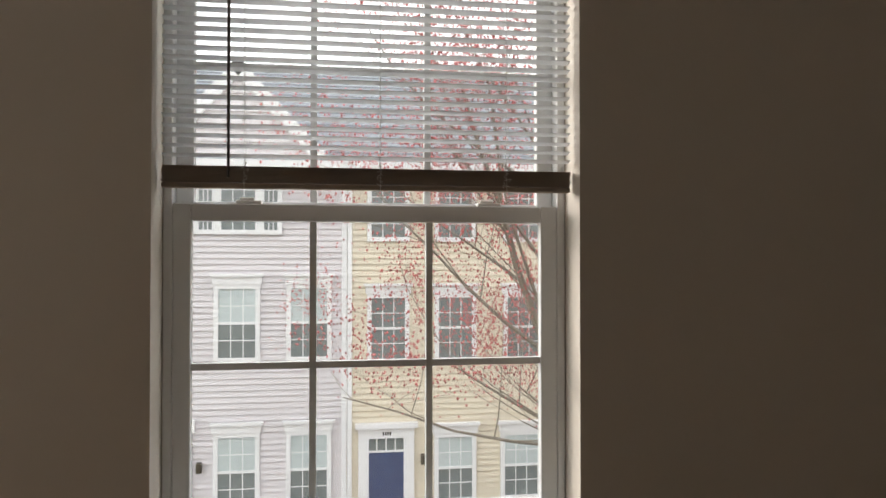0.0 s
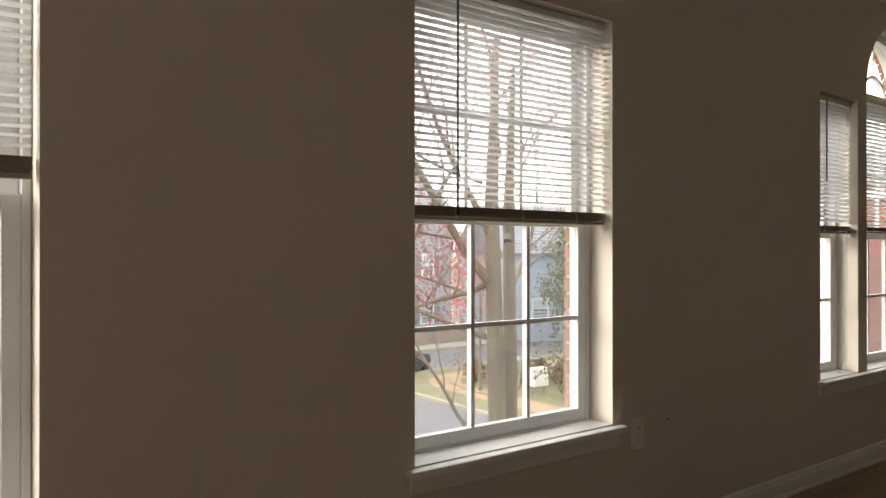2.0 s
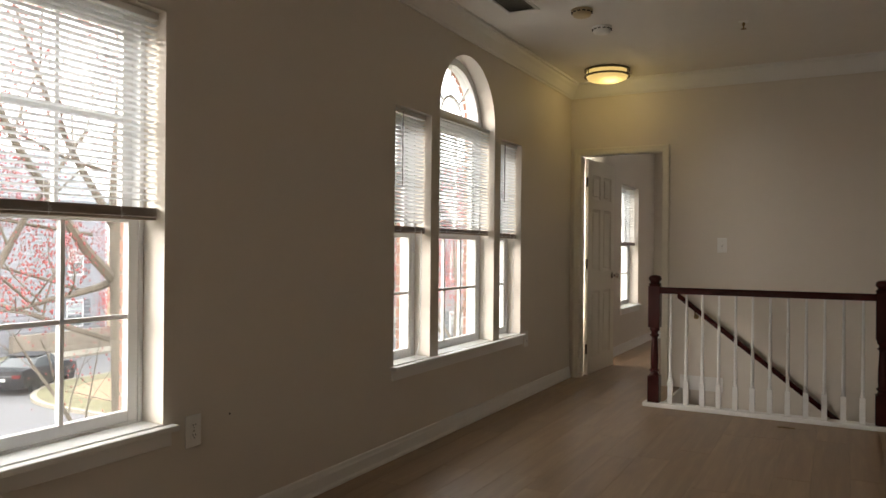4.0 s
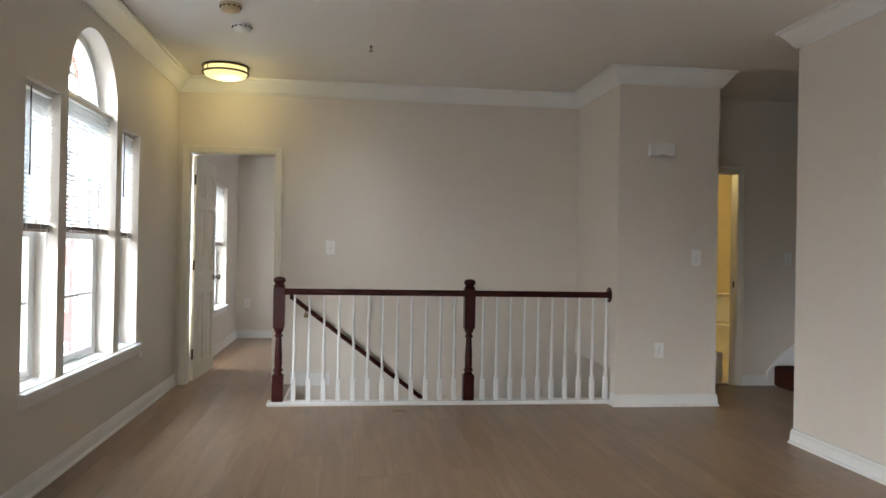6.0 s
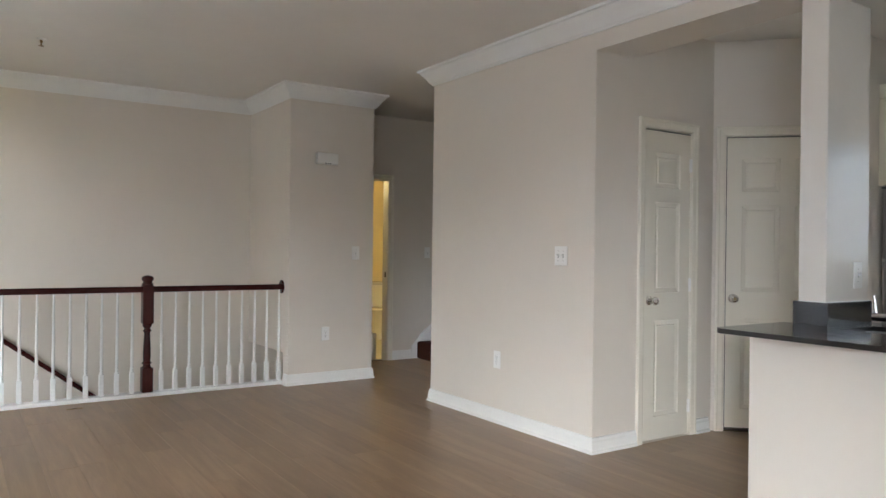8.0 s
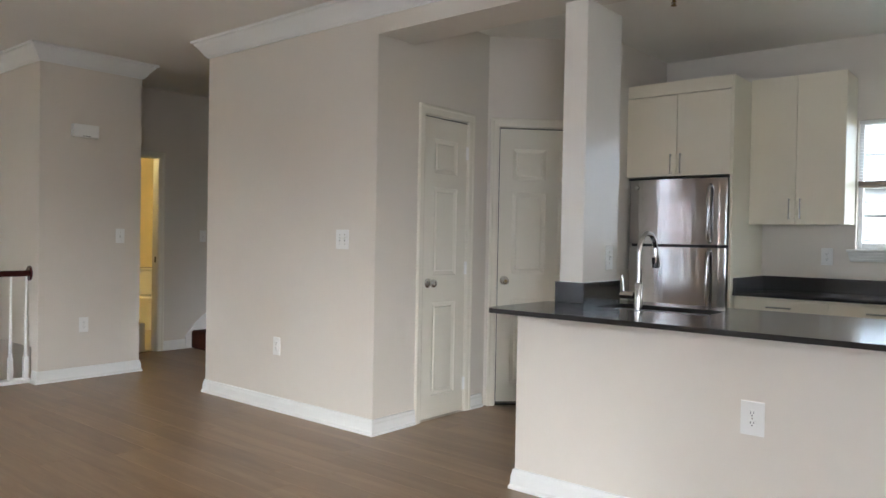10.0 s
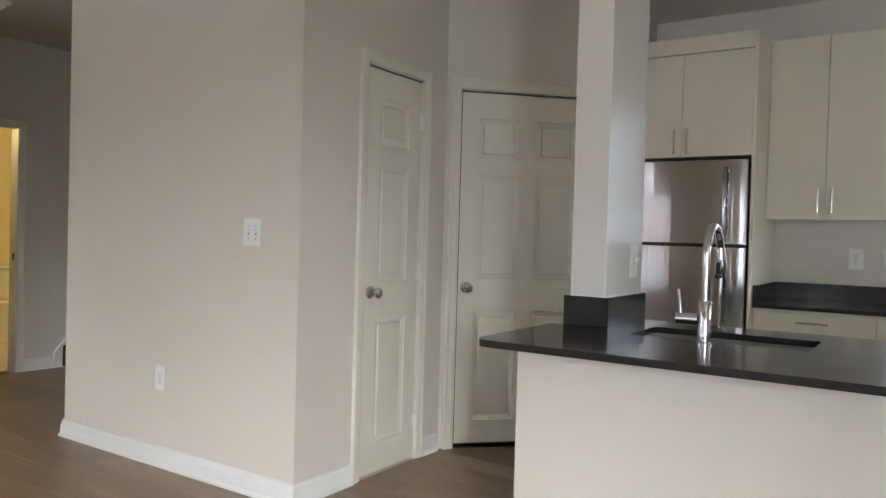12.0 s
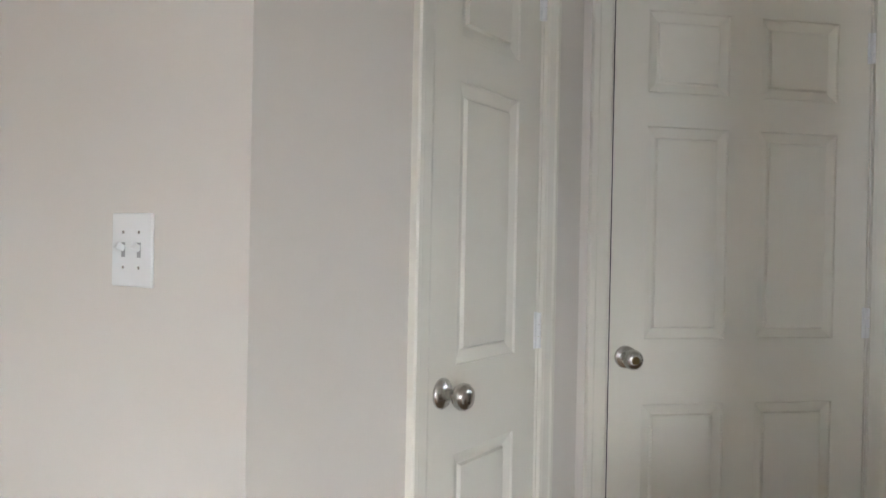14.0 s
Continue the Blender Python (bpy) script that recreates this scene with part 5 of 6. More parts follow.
structure("pavement_front", boxed(-20, 12, 11.8, 13.4, GZ, GZ + 0.13), CONCRETE, "concrete pavement before the townhouses", "pavement")


# ---------------------------------------------------------------- townhouses
def far_window(parent, x0, x1, z0, z1, y, header=True, cols=3, shade=True):
    """A white-cased sash window on a facade that faces -y."""
    c = 0.085
    bm = bmesh.new()
    box(bm, x0, x0 + c, y - 0.06, y, z0, z1)
    box(bm, x1 - c, x1, y - 0.06, y, z0, z1)
    box(bm, x0 + c, x1 - c, y - 0.06, y, z1 - c, z1)
    box(bm, x0 + c, x1 - c, y - 0.06, y, z0, z0 + c)
    if header:
        box(bm, x0 - 0.03, x1 + 0.03, y - 0.08, y, z1, z1 + 0.15)
        box(bm, x0 - 0.07, x1 + 0.07, y - 0.13, y, z1 + 0.15, z1 + 0.20)
    w = part("window", bm, OUT_TRIM, parent, "white-cased sash window")
    mid = (z0 + z1) / 2
    a, b = x0 + c, x1 - c
    part("pane", boxed(a, b, y - 0.030, y - 0.022, mid, z1 - c), FARBLIND if shade else FARGLASS, w)
    part("pane", boxed(a, b, y - 0.022, y - 0.014, z0 + c, mid), FARGLASS, w)
    bm = bmesh.new()
    box(bm, a, b, y - 0.045, y - 0.024, mid - 0.025, mid + 0.025)
    for i in range(1, cols):
        x = a + (b - a) * i / cols
        box(bm, x - 0.009, x + 0.009, y - 0.040, y - 0.031, mid, z1 - c)
        box(bm, x - 0.009, x + 0.009, y - 0.032, y - 0.023, z0 + c, mid)
    for lo, hi, d in ((mid, z1 - c, 0.0), (z0 + c, mid, 0.008)):
        z = (lo + hi) / 2
        box(bm, a, b, y - 0.039 + d, y - 0.031 + d, z - 0.009, z + 0.009)
    part("muntin", bm, OUT_TRIM, w)
    return w


def siding(parent, x0, x1, z0, z1, y, material, expo=0.115, shape=None):
    """Lapped boards on a facade that faces -y; shape(z) gives the ends of a board."""
    shared = {}
    z = z0
    while z < z1 - 0.01:
        a, b = (x0, x1) if shape is None else shape(z)
        if b - a < 0.1:
            break
        key = round(b - a, 3)
        if key not in shared:
            bm = bmesh.new()
            lip = 0.3 * expo
            pts = [(-0.004, 0), (-lip, 0.0), (-lip, 0.05 * expo), (-0.006, expo + 0.004), (0.0, expo + 0.004)]
            r = [[bm.verts.new((x, yy, zz)) for yy, zz in pts] for x in (0, b - a)]
            for i in range(5):
                j = (i + 1) % 5
                bm.faces.new((r[0][i], r[1][i], r[1][j], r[0][j]))
            bm.faces.new(r[0][::-1])
            bm.faces.new(r[1])
            bmesh.ops.recalc_face_normals(bm, faces=bm.faces[:])
            shared[key] = mesh_of("siding_board", bm, material)
        o = new("siding_board", shared[key])
        o.parent = parent
        o.location = (a, y, z)
        z += expo


HY = 14.6
EAVE = 3.05
grey = thing("townhouse", (0, 0, 0), "pale grey clapboard townhouse with a front gable", "house", "townhouses")
part("wall", boxed(-6.5, 0.63, HY, HY + 9, GZ, EAVE), SIDE_GREY, grey)
siding(grey, -6.5, 0.60, GZ, EAVE, HY, SIDE_GREY)
for a, b in ((-1.88, -1.02), (-0.523, 0.336), (-4.9, -4.05)):
    far_window(grey, a, b, -0.79, 0.70, HY - 0.022)
    far_window(grey, a, b, -3.62, -2.13, HY - 0.022)
for a, b in ((-2.246, -1.83), (-1.83, -1.03), (-1.03, -0.612)):
    far_window(grey, a, b, 1.655, 2.85, HY - 0.022, header=False, shade=False)
part("corner_board", boxed(0.53, 0.63, HY - 0.04, HY, GZ, EAVE), OUT_TRIM, grey)
bm = bmesh.new()
box(bm, -3.45, -3.33, HY - 0.08, HY - 0.022, GZ, -2.1)
box(bm, -2.38, -2.26, HY - 0.08, HY - 0.022, GZ, -2.1)
box(bm, -3.5, -2.21, HY - 0.10, HY - 0.022, -2.1, -1.85)
part("door_surround", bm, OUT_TRIM, grey)
part("front_door", boxed(-3.33, -2.38, HY - 0.05, HY - 0.0225, GZ, -2.1), BLUEDOOR, grey)
# gable
GA, GP = (-3.12, 0.30), 4.87
GM = (GA[0] + GA[1]) / 2
siding(grey, 0, 0, EAVE, GP, HY - 0.25, SIDE_GREY, shape=lambda z: (GA[0] + (z - EAVE) * 0.93, GA[1] - (z - EAVE) * 0.93))
bm = bmesh.new()
f = [bm.verts.new(p) for p in ((GA[0], HY - 0.24, EAVE), (GA[1], HY - 0.24, EAVE), (GM, HY - 0.24, GP))]
k = [bm.verts.new(p) for p in ((GA[0], HY + 3, EAVE), (GA[1], HY + 3, EAVE), (GM, HY + 3, GP))]
bm.faces.new(f[::-1])
bm.faces.new((f[0], f[1], k[1], k[0]))
bm.faces.new((f[1], f[2], k[2], k[1]))
bm.faces.new((f[2], f[0], k[0], k[2]))
part("gable", bm, SIDE_GREY, grey)
bm = bmesh.new()
for s, e in ((GA[0] - 0.15, GM), (GA[1] + 0.15, GM)):
    d = Vector((e - s, 0, GP + 0.12 - EAVE + 0.12)).normalized()
    n = Vector((-d.z, 0, d.x)) * (1 if s < e else -1)
    for off, y0, y1 in ((0.0, HY - 0.34, HY - 0.26),):
        p = [Vector((s, 0, EAVE - 0.12)), Vector((e, 0, GP + 0.12))]
        q = [p[0] - n * 0.24, p[1] - n * 0.24]
        ring = [[bm.verts.new((v.x, y, v.z)) for v in (p[0], p[1], q[1], q[0])] for y in (y0, y1)]
        for i in range(4):
            j = (i + 1) % 4
            bm.faces.new((ring[0][i], ring[0][j], ring[1][j], ring[1][i]))
        bm.faces.new(ring[0][::-1])
        bm.faces.new(ring[1])
bmesh.ops.recalc_face_normals(bm, faces=bm.faces[:])
part("rake_board", bm, OUT_TRIM, grey, "white gable rake boards")


def pitched(parent, x0, x1, y0, y1, z0, z1, material):
    """A plain ridged roof, its ridge along x, in courses of shingles."""
    bm = bmesh.new()
    n = 16
    for i in range(n):
        a, b = i / n, (i + 1) / n
        box(bm, x0, x1, y0 + (y1 - y0) * a, y0 + (y1 - y0) * b + 0.05, z0 + (z1 - z0) * a - 0.1, z0 + (z1 - z0) * a + 0.035)
    v = [bm.verts.new(p) for p in ((x0, y0, z0), (x1, y0, z0), (x1, y1, z1), (x0, y1, z1), (x1, 2 * y1 - y0, z0), (x0, 2 * y1 - y0, z0))]
    bm.faces.new((v[0], v[1], v[2], v[3]))
    bm.faces.new((v[3], v[2], v[4], v[5]))
    bm.faces.new((v[0], v[3], v[5]))
    bm.faces.new((v[1], v[4], v[2]))
    return part("roof", bm, material, parent, "grey shingle roof")


pitched(grey, -6.6, 0.63, HY - 0.35, HY + 4.6, EAVE, 6.1, SHINGLE)
part("gutter", boxed(-6.6, 0.63, HY - 0.42, HY - 0.34, EAVE - 0.16, EAVE), OUT_TRIM, grey)

yel = thing("townhouse", (0, 0, 0), "pale yellow clapboard townhouse with a blue front door", "house", "townhouses")
part("wall", boxed(0.63, 7.3, HY, HY + 9, GZ, EAVE), SIDE_YEL, yel)
siding(yel, 0.64, 7.3, GZ, EAVE, HY, SIDE_YEL)
for a, b in ((1.026, 1.854), (2.363, 3.20), (3.76, 4.60), (5.3, 6.1)):
    far_window(yel, a, b, -0.86, 0.50, HY - 0.022, shade=False)
    far_window(yel, a, b, 1.53, 2.75, HY - 0.022, header=False, shade=False)
for a, b in ((2.352, 3.20), (3.70, 4.55), (5.3, 6.1)):
    far_window(yel, a, b, -3.65, -2.27, HY - 0.022)
part("downspout", boxed(0.64, 0.73, HY - 0.09, HY - 0.023, GZ, EAVE, 0.01), OUT_TRIM, yel, "white downspout")
bm = bmesh.new()
box(bm, 0.86, 1.06, HY - 0.09, HY - 0.022, GZ, -2.33)
box(bm, 1.745, 1.95, HY - 0.09, HY - 0.022, GZ, -2.33)
box(bm, 0.86, 1.95, HY - 0.09, HY - 0.022, -2.33, -2.13)
box(bm, 0.80, 2.02, HY - 0.16, HY - 0.022, -2.13, -2.03)
part("door_surround", bm, OUT_TRIM, yel)
part("transom", boxed(1.06, 1.745, HY - 0.04, HY - 0.023, -2.57, -2.33), FARGLASS, yel)
bm = bmesh.new()
for x in (1.22, 1.40, 1.58):
    box(bm, x - 0.012, x + 0.012, HY - 0.05, HY - 0.04, -2.57, -2.33)
box(bm, 1.06, 1.745, HY - 0.06, HY - 0.023, -2.61, -2.57)
part("muntin", bm, OUT_TRIM, yel)
part("front_door", boxed(1.06, 1.745, HY - 0.05, HY - 0.023, GZ + 0.2, -2.61), BLUEDOOR, yel, "blue front door")
for i in range(4):
    part("number_bar", boxed(1.33 + 0.045 * i, 1.36 + 0.045 * i, HY - 0.097, HY - 0.0905, -2.27, -2.20), DARK, yel)
part("door_step", boxed(0.7, 2.1, HY - 1.2, HY - 0.1, GZ, GZ + 0.2), CONCRETE, yel)
for xx in (2.13, -2.13):
    l = part("wall_lantern", boxed(xx - 0.05, xx + 0.05, HY - 0.16, HY - 0.03, -2.86, -2.66, 0.02), BRONZE, yel if xx > 0 else grey, "small wall lantern")
pitched(yel, 0.63, 7.4, HY - 0.35, HY + 4.6, EAVE, 6.1, SHINGLE)
part("gutter", boxed(0.63, 7.4, HY - 0.42, HY - 0.34, EAVE - 0.16, EAVE), OUT_TRIM, yel)


def block_house(name, label, x0, x1, y, depth, top, ridge, material, wins, rz=0.0, expo=0.24, shutters=False):
    """A farther house, its front facing -y in its own frame."""
    h = thing(name, (x0, y, 0), label, "house", "far houses", rz)
    w = x1 - x0
    part("wall", boxed(0, w, 0, depth, GZ, top), material, h)
    siding(h, 0, w, GZ, top, 0, material, expo)
    for a, b, z0, z1 in wins:
        far_window(h, a, b, z0, z1, -0.022, header=False, cols=2)
        for c in ((a - 0.47, b + 0.05) if shutters else ()):
            bm = boxed(c, c + 0.42, -0.055, -0.022, z0, z1)
            for k in range(9):
                zz = z0 + 0.08 + (z1 - z0 - 0.16) * k / 8
                box(bm, c + 0.05, c + 0.37, -0.068, -0.055, zz - 0.05, zz + 0.02)
            part("shutter", bm, SHUTTER, h, "grey louvred shutter")
    pitched(h, -0.3, w + 0.3, -0.35, depth / 2, top, ridge, SHINGLE)
    bm = bmesh.new()
    box(bm, -0.02, 0.14, -0.05, 0.0, GZ, top)
    box(bm, w - 0.14, w + 0.02, -0.05, 0.0, GZ, top)
    part("corner_board", bm, OUT_TRIM, h)
    return h


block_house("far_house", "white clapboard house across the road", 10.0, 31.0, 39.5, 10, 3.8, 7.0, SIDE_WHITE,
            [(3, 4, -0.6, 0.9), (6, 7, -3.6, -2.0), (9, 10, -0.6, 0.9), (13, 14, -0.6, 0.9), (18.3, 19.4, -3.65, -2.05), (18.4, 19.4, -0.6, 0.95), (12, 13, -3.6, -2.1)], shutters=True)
structure("retaining_wall", boxed(24.6, 31.4, 38.55, 38.9, GZ, GZ + 1.15, 0.03), TANWALL, "tan block retaining wall before the far house", "wall")
block_house("far_house", "blue-grey house beyond the trees", 33.0, 46.0, 36.5, 10, 1.0, 4.5, SIDE_BLUE, [(2, 3.2, -3.4, -2.0), (6, 7.2, -3.4, -2.0), (9, 10, -0.9, 0.4)], rz=-20)
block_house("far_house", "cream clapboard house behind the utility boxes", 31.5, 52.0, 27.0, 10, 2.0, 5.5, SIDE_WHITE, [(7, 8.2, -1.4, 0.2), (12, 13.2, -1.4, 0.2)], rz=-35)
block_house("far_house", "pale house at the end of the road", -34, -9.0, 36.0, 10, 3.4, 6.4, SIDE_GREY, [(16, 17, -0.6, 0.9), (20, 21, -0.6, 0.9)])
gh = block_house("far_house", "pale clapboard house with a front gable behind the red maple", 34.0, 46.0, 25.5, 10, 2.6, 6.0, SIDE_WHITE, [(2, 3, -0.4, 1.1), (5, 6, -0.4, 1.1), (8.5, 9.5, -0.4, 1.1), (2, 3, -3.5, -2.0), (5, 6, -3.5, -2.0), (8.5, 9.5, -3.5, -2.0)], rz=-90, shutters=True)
siding(gh, 0, 0, 2.6, 5.4, -0.45, SIDE_WHITE, 0.24, shape=lambda z: (3.0 + (z - 2.6) * 0.95, 9.0 - (z - 2.6) * 0.95))
bm = bmesh.new()
ring = [[bm.verts.new((x, y, z)) for x, z in ((2.8, 2.6), (9.2, 2.6), (6.0, 5.9))] for y in (-0.44, 3.5)]
bm.faces.new(ring[0][::-1])
for i in range(3):
    j = (i + 1) % 3
    bm.faces.new((ring[0][i], ring[0][j], ring[1][j], ring[1][i]))
part("gable", bm, SIDE_WHITE, gh)
for sgn in (-1, 1):
    bm = boxed(-0.15, 4.75, -0.58, -0.46, -0.16, 0.16)
    rk = part("rake_board", bm, OUT_TRIM, gh, "white gable rake board")
    rk.matrix_basis = pose(6.0 + sgn * 3.35, 0, 2.55, 0, -46, 0) if sgn < 0 else pose(6.0 + sgn * 3.35, 0, 2.55, 0, -134, 0)
nb = block_house("far_house", "pale clapboard house behind the kitchen", 8.0, 22.0, -15.0, 9, 2.4, 6.0, SIDE_WHITE, [(6, 7, -0.6, 0.9)], rz=180)
bb = thing("brick_building", (13.6, -6, GZ), "red brick building beside the bedroom", "building")
part("wall", boxed(0, 6, 0, 9.5, 0, 10), PALE_BRICK, bb)
part("roof", boxed(-0.2, 6.2, -0.2, 9.7, 10, 10.3), SHINGLE, bb)
part("window", boxed(-0.03, 0.0, 6.0, 7.0, 5.0, 6.6), FARGLASS, bb)


bt = thing("brick_townhouse", (30.0, -0.4, GZ), "red brick townhouse with white windows along the street", "house")
part("wall", boxed(0, 9, 0, 13, 0, 8.4), PALE_BRICK, bt)
part("cornice", boxed(-0.25, 0.0, 0, 13, 8.0, 8.4), OUT_TRIM, bt)
bm = bmesh.new()
ring = [[bm.verts.new((x, y, z)) for y, z in ((-0.3, 8.405), (13.3, 8.405), (6.5, 11.6))] for x in (-0.35, 9.3)]
bm.faces.new(ring[0])
bm.faces.new(ring[1][::-1])
for i in range(3):
    j = (i + 1) % 3
    bm.faces.new((ring[0][i], ring[1][i], ring[1][j], ring[0][j]))
bmesh.ops.recalc_face_normals(bm, faces=bm.faces[:])
part("roof", bm, SHINGLE, bt)
for zz in (0.9, 3.7, 6.2):
    for yy in (1.2, 3.9, 6.6, 9.3, 11.2):
        wf = part("window", boxed(-0.06, 0.0, yy - 0.08, yy + 0.98, zz - 0.08, zz + 1.58, 0.01), OUT_TRIM, bt)
        part("pane", boxed(-0.075, -0.06, yy, yy + 0.9, zz, zz + 0.73), FARGLASS, wf)
        part("pane", boxed(-0.075, -0.06, yy, yy + 0.9, zz + 0.77, zz + 1.5), FARGLASS, wf)


# ---------------------------------------------------------------- trees
def octa(bm, c, r):
    x, y, z = c
    a = random.uniform(0, math.pi)
    p = [bm.verts.new((x + r * math.cos(a + k * math.pi / 2), y + r * math.sin(a + k * math.pi / 2), z + random.uniform(-0.3, 0.3) * r)) for k in range(4)]
    t, b = bm.verts.new((x, y, z + r * 1.3)), bm.verts.new((x, y, z - r * 1.3))
    for i in range(4):
        j = (i + 1) % 4
        bm.faces.new((p[i], p[j], t))
        bm.faces.new((p[j], p[i], b))


def grow(bm, tips, start, way, length, radius, depth, seg=7):
    """A limb with a bend and its side shoots."""
    pts, rad = [Vector(start)], [radius]
    d = Vector(way).normalized()
    n = 5 if depth > 1 else 4
    for i in range(n):
        d = (d + Vector((random.uniform(-0.18, 0.18), random.uniform(-0.18, 0.18), random.uniform(-0.05, 0.16)))).normalized()
        pts.append(pts[-1] + d * length / n)
        rad.append(radius * (1 - 0.72 * (i + 1) / n))
    tube(bm, pts, rad, seg if depth > 1 else 4)
    if depth <= 1:
        tips += pts[1:]
    if depth > 0:
        k = {3: 6, 2: 6, 1: 5}[depth]
        for j in range(k):
            u = 0.3 + 0.7 * (j + random.random()) / k
            i = min(int(u * n), n - 1)
            p = pts[i].lerp(pts[i + 1], u * n - i)
            side = Vector((random.uniform(-1, 1), random.uniform(-1, 1), random.uniform(-0.1, 0.9))).normalized()
            grow(bm, tips, p, (pts[i + 1] - pts[i]).normalized() * 0.6 + side, length * random.uniform(0.42, 0.6), rad[i] * 0.42, depth - 1, seg)


def tree(name, label, place, limbs, trunk_pts, trunk_rad, bud_share, bud_size, bud_material=BUD, spread=0.1):
    t = thing(name, place, label, "tree")
    part("trunk", tube(bmesh.new(), trunk_pts, trunk_rad, 14), BARK, t, smooth=True)
    bm, tips = bmesh.new(), []
    for start, way, length, radius, depth in limbs:
        grow(bm, tips, start, way, length, radius, depth)
    part("limbs", bm, BARK, t, smooth=True)
    bm = bmesh.new()
    for p in tips:
        for _ in range(bud_share):
            q = p + Vector((random.gauss(0, spread), random.gauss(0, spread), random.gauss(0, spread)))
            octa(bm, q, bud_size * random.uniform(0.6, 1.4))
    c = part("crown", bm, bud_material, t, "sparse red spring buds" if bud_material is BUD else "sparse green leaves")
    return t


random.seed(11)
tree("maple_tree", "red-budding maple with slanting limbs before the window", (4.75, 6.75, GZ),
     [((-0.05, 0.0, 2.3), (-2.5, 0.05, 2.95), 3.9, 0.07, 3), ((-2.2, 0.05, 4.9), (-0.95, 0.3, 1.5), 3.0, 0.045, 3), ((-0.1, 0, 3.2), (-1.6, 0.8, 0.5), 3.0, 0.036, 3), ((-0.1, 0.0, 3.4), (-2.6, 0.7, 0.8), 3.6, 0.04, 3),
      ((-1.6, 0.05, 4.2), (-1.9, 0.1, 0.35), 2.8, 0.022, 3), ((-2.4, 0.1, 5.2), (-1.3, 0.2, 0.9), 2.4, 0.022, 3), ((-2.0, 0.0, 5.6), (-1.5, 0.1, 1.5), 2.6, 0.022, 3), ((-1.5, 0.05, 6.2), (-1.6, 0.2, 1.1), 2.8, 0.024, 3),
      ((-2.2, 0.1, 6.6), (-1.2, -0.1, 0.7), 2.6, 0.022, 3), ((-2.3, 0.0, 5.0), (-0.5, 0.3, 1.6), 2.6, 0.024, 3), ((0, 0, 4.0), (-1.5, 1.4, 2.0), 3.0, 0.04, 3), ((0, 0, 4.6), (-1.2, 0.1, 1.6), 3.4, 0.04, 3), ((0, 0, 5.0), (0.6, 0.2, 2.0), 2.6, 0.05, 3), ((0, 0, 5.4), (-0.3, 0.8, 1.4), 3.0, 0.05, 3), ((0, 0, 4.3), (0.9, 0.9, 1.2), 2.4, 0.04, 2)],
     [(0, 0, -0.1), (0.02, 0, 0.3), (0, 0.02, 1.8), (-0.06, 0, 3.4), (0.0, 0.02, 5.0), (0.06, 0, 6.4), (0.0, 0, 8.0)], [0.15, 0.11, 0.095, 0.09, 0.075, 0.055, 0.02], 2, 0.0095, BUD, 0.09)
tree("maple_tree", "grey-barked maple with twin trunks at the kerb", (6.45, 6.55, GZ),
     [((0.0, 0.1, 5.72), (-1.0, 0.2, -0.36), 1.5, 0.048, 3), ((-0.4, 0.2, 5.6), (-1.2, 0.3, 0.5), 1.9, 0.02, 3), ((-0.8, 0.3, 5.4), (-0.9, 0.3, 0.9), 1.8, 0.018, 3), ((-0.2, 0.3, 6.2), (-1.6, 0.3, 0.3), 2.4, 0.022, 3), ((-0.1, 0.2, 6.9), (-1.5, 0.4, 0.4), 2.4, 0.022, 3),
      ((0.0, 0.05, 5.6), (-1.2, 0.15, 1.25), 3.3, 0.062, 3), ((-0.03, 0, 3.5), (-1.1, 0.7, 1.3), 2.0, 0.035, 2), ((0.0, 0.05, 5.0), (-1.5, 0.9, 0.45), 2.6, 0.036, 3), ((0, 0, 6.0), (-0.8, -0.1, 1.3), 2.8, 0.05, 3), ((0.3, 0.2, 5.2), (1.0, 0.9, 0.9), 2.6, 0.05, 3),
      ((0.3, 0.2, 6.2), (0.7, 0.5, 1.1), 2.6, 0.05, 3), ((0, 0, 7.2), (0.1, 0.6, 1.2), 2.2, 0.04, 3), ((0.2, 0.1, 3.9), (1.2, 1.0, 0.2), 2.2, 0.03, 2)],
     [(0, 0, -0.1), (0, 0, 0.3), (0.02, 0.0, 2.5), (-0.03, 0.02, 4.5), (-0.12, 0.0, 6.6), (-0.05, 0, 8.6)], [0.20, 0.14, 0.115, 0.105, 0.085, 0.04], 1, 0.010)
t2 = thing("maple_tree", (6.62, 6.62, GZ), "second grey trunk of the twin maple", "tree")
part("trunk", tube(bmesh.new(), [(0, 0, -0.1), (0.02, 0.02, 0.4), (0.14, 0.08, 2.6), (0.16, 0.1, 4.6), (0.22, 0.2, 6.6), (0.3, 0.2, 8.4)], [0.17, 0.11, 0.095, 0.088, 0.07, 0.03], 14), BARK, t2, smooth=True)
tree("street_tree", "bare young street tree on the corner island", (20.6, 24.0, GZ + 0.15),
     [((0, 0, 1.6), (-0.8, 0.2, 1.3), 2.2, 0.04, 3), ((0, 0, 2.2), (0.9, 0.3, 1.3), 2.2, 0.04, 3), ((0, 0, 2.8), (-0.3, 0.5, 1.5), 2.4, 0.04, 3), ((0, 0, 3.4), (0.3, -0.3, 1.5), 2.0, 0.03, 3)],
     [(0, 0, -0.1), (0, 0, 1.5), (0.05, 0, 3.0), (0, 0, 4.6)], [0.09, 0.07, 0.055, 0.02], 1, 0.02)
